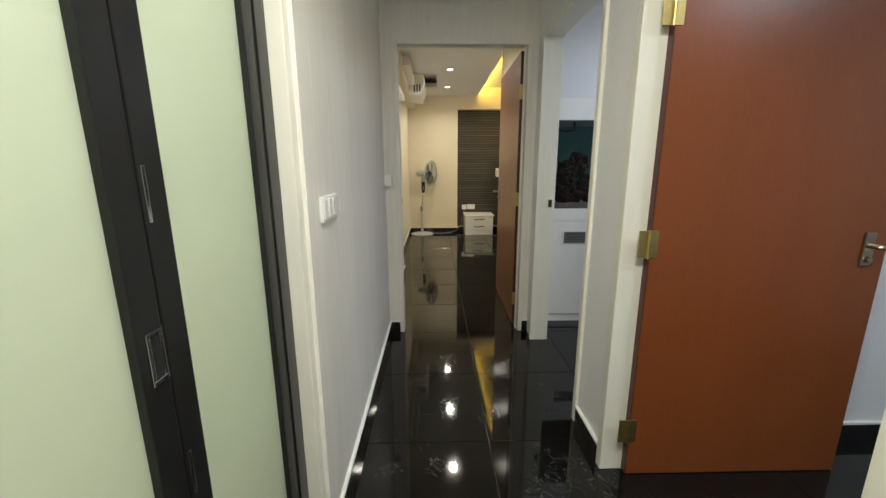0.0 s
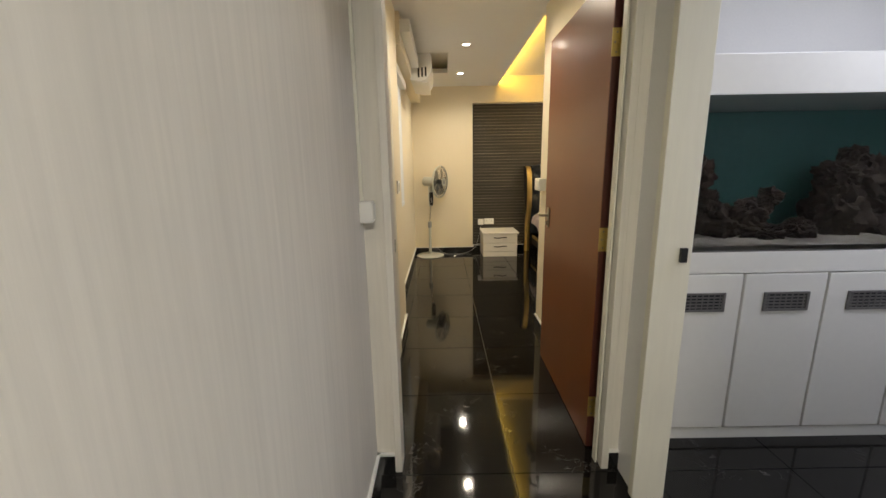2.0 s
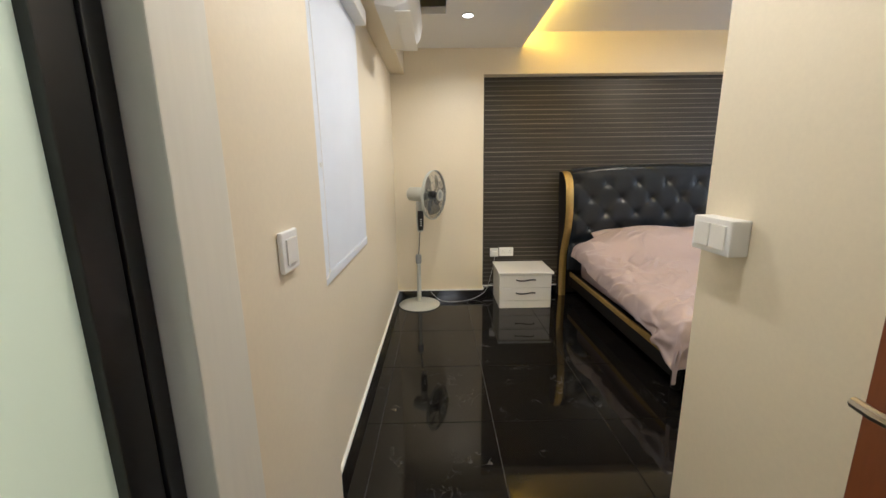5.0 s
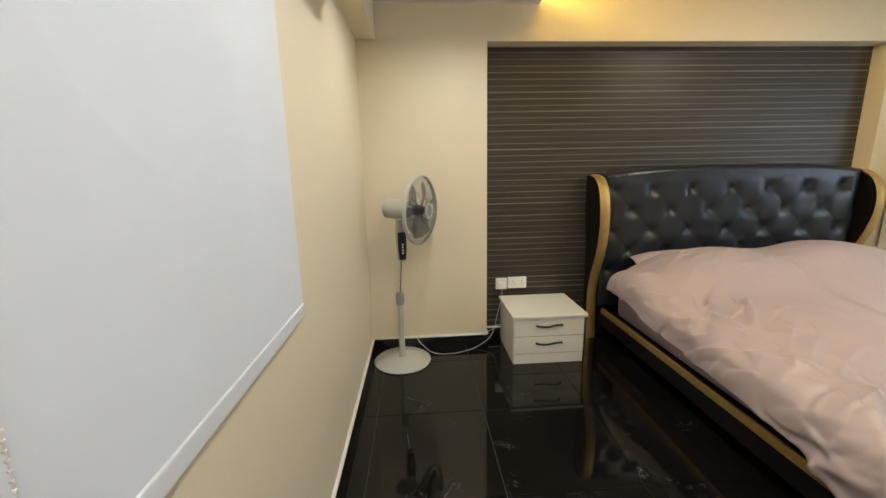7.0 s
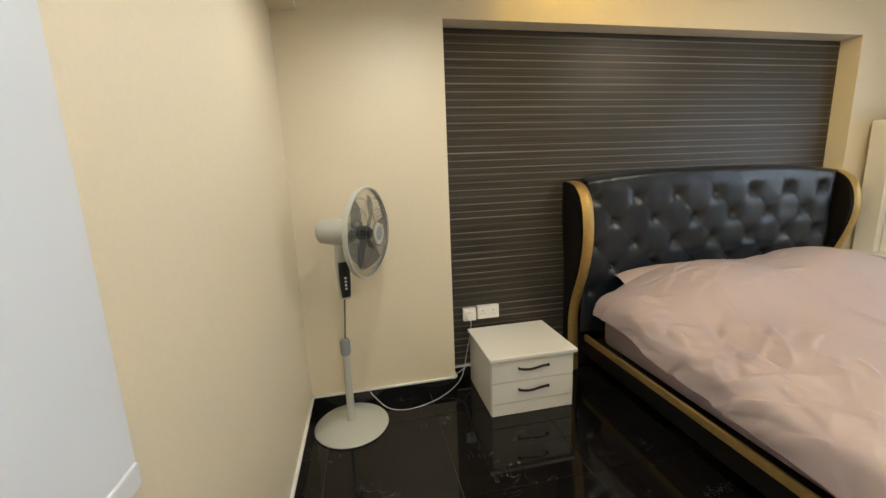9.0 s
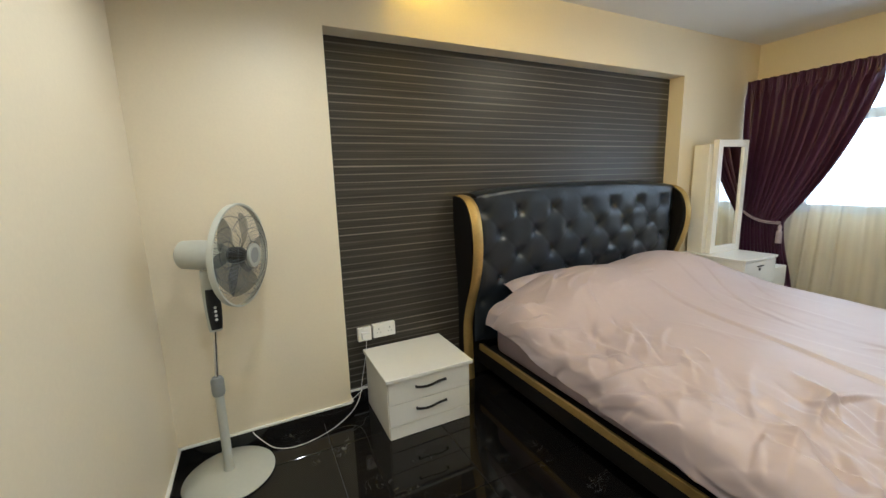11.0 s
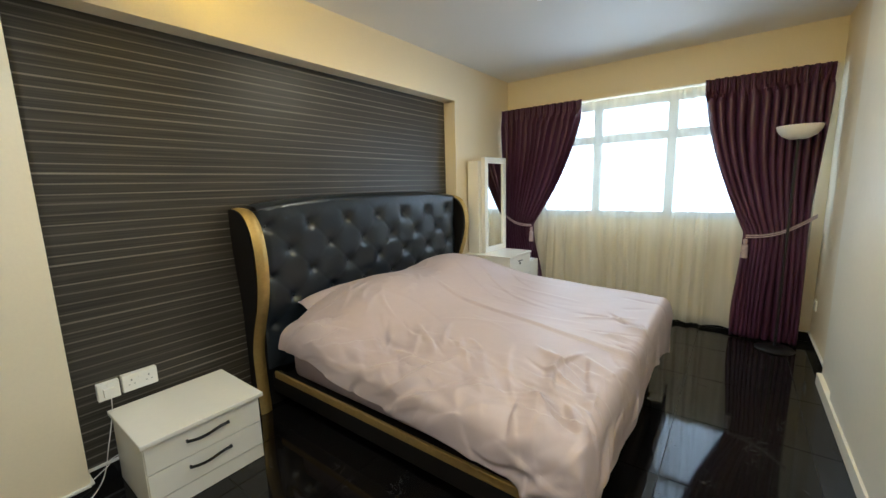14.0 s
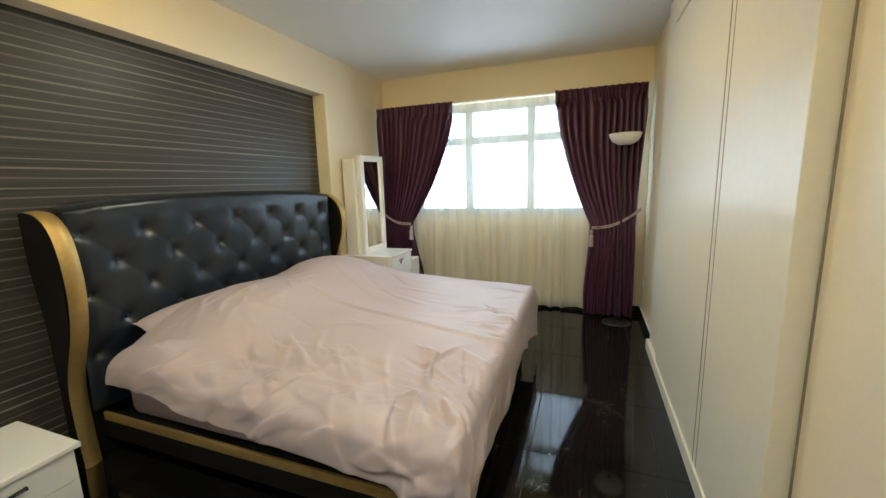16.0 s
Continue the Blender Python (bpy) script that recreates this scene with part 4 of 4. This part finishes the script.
# cage: front and back wires, rim, badge ring
R0, OFF = 0.222, 0.135
CAGE = material("cage_wire", (0.10, 0.105, 0.11), 0.4, var=0.1)
for nm, depth, sign in (("front_cage", 0.055, 1), ("back_cage", 0.06, -1)):
    def dome(rr, d=depth * sign):
        return OFF + d * (1 - ((rr - 0.055) / (R0 - 0.055)) ** 3)
    bm = bmesh.new()
    for rr in (0.06, 0.12, 0.17):
        tube([HEAD @ Vector((rr * math.cos(2 * math.pi * i / 40), rr * math.sin(2 * math.pi * i / 40), dome(rr))) for i in range(40)], 0.0015, 4, bm, True)
    rings = part(nm, bm, CAGE, fan, "thin grey wire cage")
    pts = []
    for k in range(7):
        rr = 0.055 + (R0 - 0.055) * k / 6
        pts.append((rr * math.cos(0.12 * (1 - k / 6)), rr * math.sin(0.12 * (1 - k / 6)), dome(rr)))
    wire_mesh = mesh_of("wire", tube(pts, 0.0009, 3), CAGE)
    for i in range(60):
        wo = new("wire", wire_mesh)
        wo.parent = rings
        wo.matrix_local = HEAD @ pose(0, 0, 0, 0, 0, i * 6)
bm = bmesh.new()
turned([(R0 - 0.004, OFF - 0.016), (R0 + 0.003, OFF - 0.016), (R0 + 0.005, OFF), (R0 + 0.003, OFF + 0.008), (R0 - 0.004, OFF + 0.008), (R0 - 0.004, OFF - 0.016)], 56, bm, HEAD)
part("rim", bm, FAN_WHITE, fan, "pale rim", True)
part("badge", turned([(0, OFF + 0.052), (0.034, OFF + 0.052), (0.034, OFF + 0.060), (0, OFF + 0.060)], 28, m=HEAD), GREY_PLASTIC, fan, "", True)
part("badge_ring", turned([(0.036, OFF + 0.050), (0.052, OFF + 0.050), (0.052, OFF + 0.062), (0.036, OFF + 0.062), (0.036, OFF + 0.050)], 28, m=HEAD), FAN_WHITE, fan, "pale badge ring", True)
part("hub", turned([(0, OFF - 0.045), (0.036, OFF - 0.045), (0.036, OFF), (0.02, OFF + 0.02), (0, OFF + 0.022)], 20, m=HEAD), BLACK_PLASTIC, fan, "dark hub", True)
for k in range(5):
    a0 = 2 * math.pi * k / 5 + 0.5
    def blade(u, v, a0=a0):
        rr = 0.03 + 0.155 * u
        a = a0 + (v - 0.5) * (0.9 + 0.35 * math.sin(math.pi * u)) + 0.35 * u
        return HEAD @ Vector((rr * math.cos(a), rr * math.sin(a), OFF - 0.012 + (v - 0.5) * 0.04))
    part("blade", sheet(blade, 10, 8), FAN_BLADE, fan, "smoky translucent blade", True)

# ---- curtains and sheer ----
def curtain(name, y_top0, y_top1, y_tie0, y_tie1, y_hem0, y_hem1, z_tie, label, x=4.50, pleats=13):
    """Pleated curtain hung at z 2.19 and drawn in by a tie."""
    def f(u, v):
        z = 2.205 - v * 2.19
        def at(edge):
            a, b, c = edge
            if z > z_tie:
                k = max(0.0, (2.205 - z) / (2.205 - z_tie))
                return a + (b - a) * (k ** 1.7)
            k = (z_tie - z) / z_tie
            return b + (c - b) * smooth(0, 0.8, k)
        e0, e1 = at((y_top0, y_tie0, y_hem0)), at((y_top1, y_tie1, y_hem1))
        y = e0 + (e1 - e0) * u
        gather = math.exp(-((z - z_tie) / 0.35) ** 2)
        head = smooth(2.02, 2.12, z)
        amp = (0.030 + 0.016 * noise.noise((u * 6, z * 0.7, y_top0))) * (1 - 0.45 * gather) * (1 - 0.5 * head)
        ph = u * pleats * 2 * math.pi + 1.4 * noise.noise((u * 5, z * 0.8, 1 + y_top0)) + 7.0 * noise.noise((u * 3.0, z * 0.7, 8 + y_top1)) * (1 - head)
        xx = x + amp * math.sin(ph) + 0.014 * noise.noise((u * 9, z * 2.2, 4)) - 0.025 * gather
        if head > 0.5:
            xx += 0.008 * math.sin(ph * 3)
        return (xx, y + 0.010 * math.cos(ph) * (1 - head), z)
    c = solo(name, sheet(f, 260, 70), PURPLE, label, "curtain", smooth=True, group="window curtains")
    so = c.modifiers.new("thickness", "SOLIDIFY")
    so.thickness = 0.003
    return c


curtain("curtain", 6.60, 5.70, 6.56, 6.20, 6.55, 6.10, 0.93, "dark aubergine pleated curtain tied back with a cord")
curtain("curtain", 3.86, 4.66, 3.91, 4.30, 3.90, 4.34, 0.93, "dark aubergine pleated curtain tied back with a cord")


def tieback(name, y0, z0, y1, z1):
    t = thing(name, pose(0, 0, 0), "pale twisted cord tieback with a hanging tassel", "tieback", "curtain tiebacks")
    for off in (-0.008, 0.008):
        pts = [(4.435 - 0.015 * math.sin(math.pi * k / 14), y0 + (y1 - y0) * k / 14, z0 + (z1 - z0) * k / 14 - 0.05 * math.sin(math.pi * k / 14) + off) for k in range(15)]
        part("cord", tube(pts, 0.006, 8), ROPE, t, "", True)
    part("tassel", turned([(0, 0), (0.012, 0), (0.018, -0.02), (0.012, -0.045), (0.022, -0.055), (0.026, -0.16), (0, -0.16)], 14, m=pose(4.43, y1, z1 - 0.02)), ROPE, t, "", True)


tieback("curtain_tieback", 6.58, 1.07, 6.20, 0.92)
tieback("curtain_tieback", 3.87, 1.08, 4.29, 0.90)


def sheer_f(u, v):
    y = 3.88 + u * 2.72
    z = 2.185 - v * 2.15
    ph = u * 2 * math.pi * 17 + 5.0 * noise.noise((u * 6, z * 0.25, 0)) + 1.2 * noise.noise((u * 20, z * 0.3, 9))
    a = (0.012 + 0.012 * v) * (0.6 + 0.9 * abs(noise.noise((u * 9, 0.2 * z, 5))))
    return (4.590 + a * math.sin(ph) + 0.3 * a * math.sin(2.3 * ph) + 0.012 * noise.noise((u * 14, z * 0.7, 3)), y, z + 0.006 * math.sin(u * 40) * v)


sh = solo("sheer_curtain", sheet(sheer_f, 420, 26), SHEER, "cream sheer curtain across the whole window", "curtain", smooth=True)
tr = thing("curtain_track", pose(0, 0, 0), "slim cream curtain track below the lintel", "curtain track")
part("rail", boxes((4.53, 3.84, 2.192, 4.679, 6.61, 2.212), bevel=0.003), PAINT, tr)

# ---- uplighter lamp ----
ul = thing("floor_lamp", pose(4.33, 4.04, 0), "black floor lamp with a white glass bowl by the curtain", "floor lamp")
part("base", turned([(0, 0.004), (0.125, 0.004), (0.13, 0.012), (0.12, 0.022), (0.03, 0.032), (0, 0.032)], 40), BLACK_PLASTIC, ul, "", True)
part("pole", turned([(0, 0.03), (0.009, 0.03), (0.009, 1.64), (0.03, 1.66), (0, 1.66)], 16), BLACK_PLASTIC, ul, "", True)
part("shade", turned([(0, 1.652), (0.055, 1.656), (0.10, 1.68), (0.128, 1.72), (0.136, 1.752), (0.131, 1.752), (0.12, 1.722), (0.09, 1.69), (0.04, 1.668), (0, 1.664)], 40), PLASTIC, ul, "white glass bowl shade", True)

# ---- dressing cabinet with mirror ----
dc = thing("dressing_cabinet", pose(3.69, 6.085, 0), "white dressing cabinet with lockable drawers by the window corner", "cabinet")
part("body", boxes((0, 0.018, 0.004, 0.47, 0.51, 0.662), bevel=0.002), GLOSS_WHITE, dc)
part("top", boxes((-0.01, -0.008, 0.6625, 0.48, 0.515, 0.684), bevel=0.004), GLOSS_WHITE, dc)
for k in range(3):
    z0 = 0.05 + k * 0.204
    dr = part("drawer", boxes((0.003, 0, z0, 0.467, 0.017, z0 + 0.199), bevel=0.002), GLOSS_WHITE, dc)
    part("lock", turned([(0, 0), (0.012, 0), (0.012, 0.004), (0, 0.004)], 14, m=pose(0.22, -0.0005, z0 + 0.13, 90)), BLACK_PLASTIC, dr, "black keyhole plate", True)
    part("handle", boxes((0.18, -0.012, z0 + 0.155, 0.26, -0.0005, z0 + 0.163), bevel=0.002), BLACK_PLASTIC, dr)
st = thing("stool", pose(4.19, 6.10, 0), "low white box beside the dressing cabinet", "stool")
part("body", boxes((0, 0, 0.004, 0.20, 0.3, 0.56), bevel=0.004), GLOSS_WHITE, st)
mc = thing("mirror_cabinet", pose(3.765, 6.40, 0.6845, 0, 0, -3), "white framed upright mirror standing on the dressing cabinet", "mirror")
part("cabinet_body", boxes((-0.045, 0.05, 0.001, 0.36, 0.18, 0.935), bevel=0.003), GLOSS_WHITE, mc)
part("frame", boxes((0, 0, 0.001, 0.058, 0.045, 0.97), (0.345, 0, 0.001, 0.403, 0.045, 0.97), (0.058, 0, 0.001, 0.345, 0.045, 0.06), (0.058, 0, 0.912, 0.345, 0.045, 0.97), bevel=0.003), GLOSS_WHITE, mc)
part("mirror", boxes((0.058, 0.014, 0.06, 0.345, 0.03, 0.912)), MIRROR, mc, "mirror glass")

# ---- wardrobe ----
wd = thing("wardrobe", pose(1.60, 3.21, 0), "built-in cream wardrobe with flat sliding doors", "wardrobe")
part("carcass", boxes((0.004, 0.0, 0.004, 2.186, 0.56, 2.545)), CREAM_LAM, wd)
part("plinth", boxes((0.013, 0.5605, 0.004, 2.186, 0.648, 0.085), bevel=0.004), CREAM_LAM, wd)
part("side_post", boxes((0.013, 0.5605, 0.0855, 0.070, 0.650, 2.545), bevel=0.003), CREAM_LAM, wd)
part("side_post", boxes((1.79, 0.5605, 0.0855, 2.186, 0.622, 2.545), bevel=0.003), CREAM_LAM, wd)
part("head_board", boxes((0.071, 0.5605, 2.30, 1.789, 0.650, 2.545), bevel=0.003), CREAM_LAM, wd)
for a, b, y in ((0.074, 0.646, 0.640), (0.716, 1.785, 0.6385)):
    part("door", boxes((a, 0.5605, 0.088, b, y, 2.296), bevel=0.004), CREAM_LAM, wd)
part("door_edge", boxes((0.662, 0.5605, 0.088, 0.699, 0.639, 2.296), bevel=0.004), CREAM_LAM, wd, "slim door edge profile")
# strips whose colour stands for the shade inside both door joints
for a, b in ((0.6465, 0.6615), (0.6995, 0.7155)):
    part("groove", boxes((a, 0.5605, 0.088, b, 0.6375, 2.296)), SHADOW_STRIP, wd, "brown strip painting the shade in the door joint")
# the shadow line between post and wall, put in as a coloured strip
part("gap", boxes((0.0008, 0.5605, 0.004, 0.007, 0.5935, 2.545)), SHADOW_STRIP, wd, "brown strip painting the shadow gap beside the wall")

# ---- roller blind ----
rb = thing("roller_blind", pose(-0.243, 4.042, 0), "white roller blind pulled down over the side window", "blind")
part("cloth", boxes((-0.0012, 0, 0.951, 0.0012, 0.95, 2.10)), BLIND, rb)
part("bottom_bar", boxes((-0.005, -0.001, 0.909, 0.005, 0.951, 0.950), bevel=0.004), BLIND, rb)
part("head_rail", boxes((-0.006, -0.015, 2.085, 0.062, 0.955, 2.16), bevel=0.012), PLASTIC, rb)
for yy, zz in ((-0.072, -0.075), (0.045, -0.060)):
    pts = [(0.033, yy * 0.4 + yy * 0.6 * k / 30 + 0.02 * math.sin(k / 30 * 3), 2.09 - (2.09 - 0.93 + zz) * k / 30) for k in range(31)]
    bm = tube(pts, 0.0012, 4)
    for k in range(120):
        f = k / 120 * 30
        i, w = int(f), f - int(f)
        p = Vector(pts[i]).lerp(Vector(pts[min(30, i + 1)]), w)
        bmesh.ops.create_icosphere(bm, subdivisions=1, radius=0.0024, matrix=Matrix.Translation(p))
    part("bead_chain", bm, PLASTIC, rb, "white bead chain")
part("chain_clip", boxes((0.029, 0.028, 1.350, 0.037, 0.037, 1.366), bevel=0.003), PLASTIC, rb)
part("chain_loop", tube([(0.033, -0.070 + 0.117 * (1 - math.cos(k / 12 * math.pi)) / 2, 1.005 - 0.015 * k / 12 - 0.035 * math.sin(k / 12 * math.pi)) for k in range(13)], 0.003, 5), PLASTIC, rb)

# ---- air conditioner and trunking ----
ac = thing("air_conditioner", pose(-0.13, 4.96, 0.075), "white wall air conditioner in a ceiling notch", "air conditioner")
bm = bmesh.new()
prof = [(0.0, 2.10), (0.10, 2.085), (0.165, 2.11), (0.205, 2.16), (0.22, 2.24), (0.215, 2.33), (0.19, 2.375), (0.0, 2.38)]
ends = []
for yy in (0.0, 0.006, 0.774, 0.78):
    k = 0.97 if yy in (0.0, 0.78) else 1.0
    ends.append([bm.verts.new((px * k, yy, 2.235 + (pz - 2.235) * k)) for px, pz in prof])
for a, b in zip(ends, ends[1:]):
    for i in range(len(prof)):
        j = (i + 1) % len(prof)
        bm.faces.new((a[i], a[j], b[j], b[i]))
bm.faces.new(ends[0][::-1]), bm.faces.new(ends[-1])
part("casing", bm, PLASTIC, ac, "", True)
for k in range(3):
    x = 0.075 + k * 0.036
    part("vent_slot", boxes((x, -0.004, 2.125 + 0.004 * k, x + 0.018, -0.0005, 2.215 + 0.004 * k), bevel=0.001), BLACK_PLASTIC, ac, "dark vent slot")
part("louvre", boxes((0.10, 0.03, 2.078, 0.185, 0.75, 2.084), bevel=0.002), PLASTIC, ac)
solo("trunking", boxes((-0.1195, 3.86, 2.285, -0.045, 4.955, 2.375), bevel=0.005), PLASTIC, "white pipe trunking along the beam", "trunking")

# ---- ceiling lights ----
for ly in (3.50, 4.66, 5.82):
    dl = thing("downlight", pose(0.42, ly, 2.42), "small round recessed ceiling downlight, lit", "downlight", "row of downlights")
    part("ring", turned([(0.036, 0.0), (0.048, -0.001), (0.050, -0.006), (0.040, -0.008), (0.036, -0.006), (0.036, 0.0)], 28), PLASTIC, dl, "", True)
    part("diffuser", turned([(0, -0.003), (0.036, -0.003), (0.036, -0.001), (0, -0.001)], 24), LED, dl)
cl = thing("ceiling_lamp", pose(2.62, 5.25, 2.55), "square ceiling lamp with a warm lit diffuser", "ceiling lamp")
part("frame", boxes((-0.21, -0.21, -0.04, 0.21, 0.21, -0.001), bevel=0.01), PLASTIC, cl)
part("diffuser", boxes((-0.19, -0.19, -0.06, 0.19, 0.19, -0.041), bevel=0.01), LAMP_GLOW, cl)

# ---- aquarium ----
cab = thing("aquarium_cabinet", pose(1.12, 2.37, 0), "white cabinet under the aquarium with vented doors", "cabinet")
part("body", boxes((0, 0.02, 0.004, 1.6, 0.60, 0.925)), GLOSS_WHITE, cab)
part("plinth", boxes((0, 0.002, 0.004, 1.6, 0.0195, 0.06)), GLOSS_WHITE, cab)
part("rail", boxes((0, 0.0, 0.83, 1.6, 0.0195, 0.925), bevel=0.002), GLOSS_WHITE, cab)
for k in range(4):
    a = 0.012 + k * 0.372
    dr = part("door", boxes((a, -0.004, 0.065, a + 0.362, 0.0195, 0.825), bevel=0.004), GLOSS_WHITE, cab)
    v0 = a + 0.09
    vt = part("vent", boxes((v0, -0.012, 0.655, v0 + 0.20, -0.0045, 0.665), (v0, -0.012, 0.733, v0 + 0.20, -0.0045, 0.743), (v0, -0.012, 0.665, v0 + 0.012, -0.0045, 0.733), (v0 + 0.188, -0.012, 0.665, v0 + 0.20, -0.0045, 0.733), bevel=0.001), VENT, dr, "grey metal vent grille")
    bm = boxes(*[(v0 + 0.012, -0.009, 0.672 + i * 0.015, v0 + 0.188, -0.006, 0.679 + i * 0.015) for i in range(4)], *[(v0 + 0.02 + j * 0.026, -0.0092, 0.665, v0 + 0.024 + j * 0.026, -0.0058, 0.733) for j in range(7)])
    part("slats", bm, VENT, vt)
    part("vent_back", boxes((v0 + 0.01, -0.0053, 0.664, v0 + 0.19, -0.0045, 0.734)), BLACK_PLASTIC, dr)
tank = thing("aquarium", pose(1.12, 2.37, 0.927), "dark aquarium with teal back and brown reef rocks", "aquarium")
part("glass_front", boxes((0.0, 0.0, 0.0, 1.6, 0.008, 0.645)), GLASS, tank)
part("back_panel", boxes((0.0, 0.56, 0.0, 1.6, 0.57, 0.645)), TANK_BACK, tank, "teal back panel")
part("side_panel", boxes((0.0, 0.008, 0.0, 0.008, 0.56, 0.645)), TANK_BACK, tank)
part("side_panel", boxes((1.592, 0.008, 0.0, 1.6, 0.56, 0.645)), TANK_BACK, tank)
part("hood", boxes((0.0, 0.0, 0.646, 1.6, 0.60, 0.80), bevel=0.003), GLOSS_WHITE, tank, "grey-white hood above the tank")
part("sand", sheet(lambda u, v: (0.012 + u * 1.576, 0.012 + v * 0.54, 0.022 + 0.01 * noise.noise((u * 12, v * 4, 0))), 60, 16), SAND, tank, "pale sand bed", True)
def rock(cx, cy, cz, sx, sy, sz, seed):
    bm = bmesh.new()
    bmesh.ops.create_icosphere(bm, subdivisions=4, radius=1)
    for v in bm.verts:
        n = 1 + 0.45 * noise.noise(v.co * 1.8 + Vector((seed, 0, 0))) + 0.22 * noise.noise(v.co * 4 + Vector((0, seed, 0))) + 0.28 * noise.noise(v.co * 7 + Vector((0, seed, 2))) + 0.12 * noise.noise(v.co * 17 + Vector((seed, 1, 2)))
        v.co = Vector((v.co.x * sx * n + cx, v.co.y * sy * n + cy, max(0.02, v.co.z * sz * n + cz)))
    return bm
clusters = ((0.20, 0.28, 0.12, 0.11, 0.10, 0.12), (0.26, 0.24, 0.33, 0.07, 0.07, 0.085), (0.18, 0.27, 0.27, 0.08, 0.08, 0.08), (0.31, 0.20, 0.20, 0.05, 0.05, 0.05),
            (0.45, 0.26, 0.09, 0.10, 0.09, 0.09), (0.56, 0.24, 0.15, 0.075, 0.07, 0.06), (0.62, 0.22, 0.215, 0.045, 0.05, 0.04), (0.60, 0.2, 0.05, 0.10, 0.06, 0.04), (0.78, 0.22, 0.05, 0.07, 0.06, 0.055), (0.74, 0.2, 0.08, 0.03, 0.03, 0.03),
            (1.02, 0.30, 0.13, 0.11, 0.11, 0.14), (1.00, 0.28, 0.31, 0.09, 0.08, 0.07), (1.04, 0.28, 0.40, 0.05, 0.05, 0.05), (0.93, 0.26, 0.34, 0.05, 0.05, 0.04), (1.17, 0.30, 0.28, 0.12, 0.10, 0.12), (1.25, 0.3, 0.10, 0.13, 0.12, 0.12))
for i, r in enumerate(clusters):
    part("rock", rock(*r, 3.7 * i + 1), ROCK, tank, "", True)
part("overflow", tube([(0.03, 0.06, 0.64), (0.03, 0.06, 0.58), (0.09, 0.06, 0.57), (0.15, 0.06, 0.58), (0.15, 0.06, 0.64)], 0.008, 6), BLACK_PLASTIC, tank)

# ---- floor ----
floor = structure("floor", boxes((-1.8, -2.3, -0.12, 4.82, 6.88, -0.0015)), GROUT, "black polished marble-look floor tiles", "floor")
tb = bmesh.new()
box(tb, -0.2983, -0.2983, -0.0014, 0.2983, 0.2983, 0.004)
bmesh.ops.bevel(tb, geom=[e for e in tb.edges if all(v.co.z > 0 for v in e.verts)], offset=0.0012, segments=1, affect="EDGES")
tile_mesh = mesh_of("tile", tb, TILE)
for i in range(-4, 8):
    for j in range(-11, 5):
        x, y = 0.162 + 0.6 * i, 4.27 + 0.6 * j
        if x < -1.55 or x > 4.75 or y < -2.25:
            continue
        ob = new("tile", tile_mesh)
        ob.location = (x, y, 0)
        ob.parent = floor
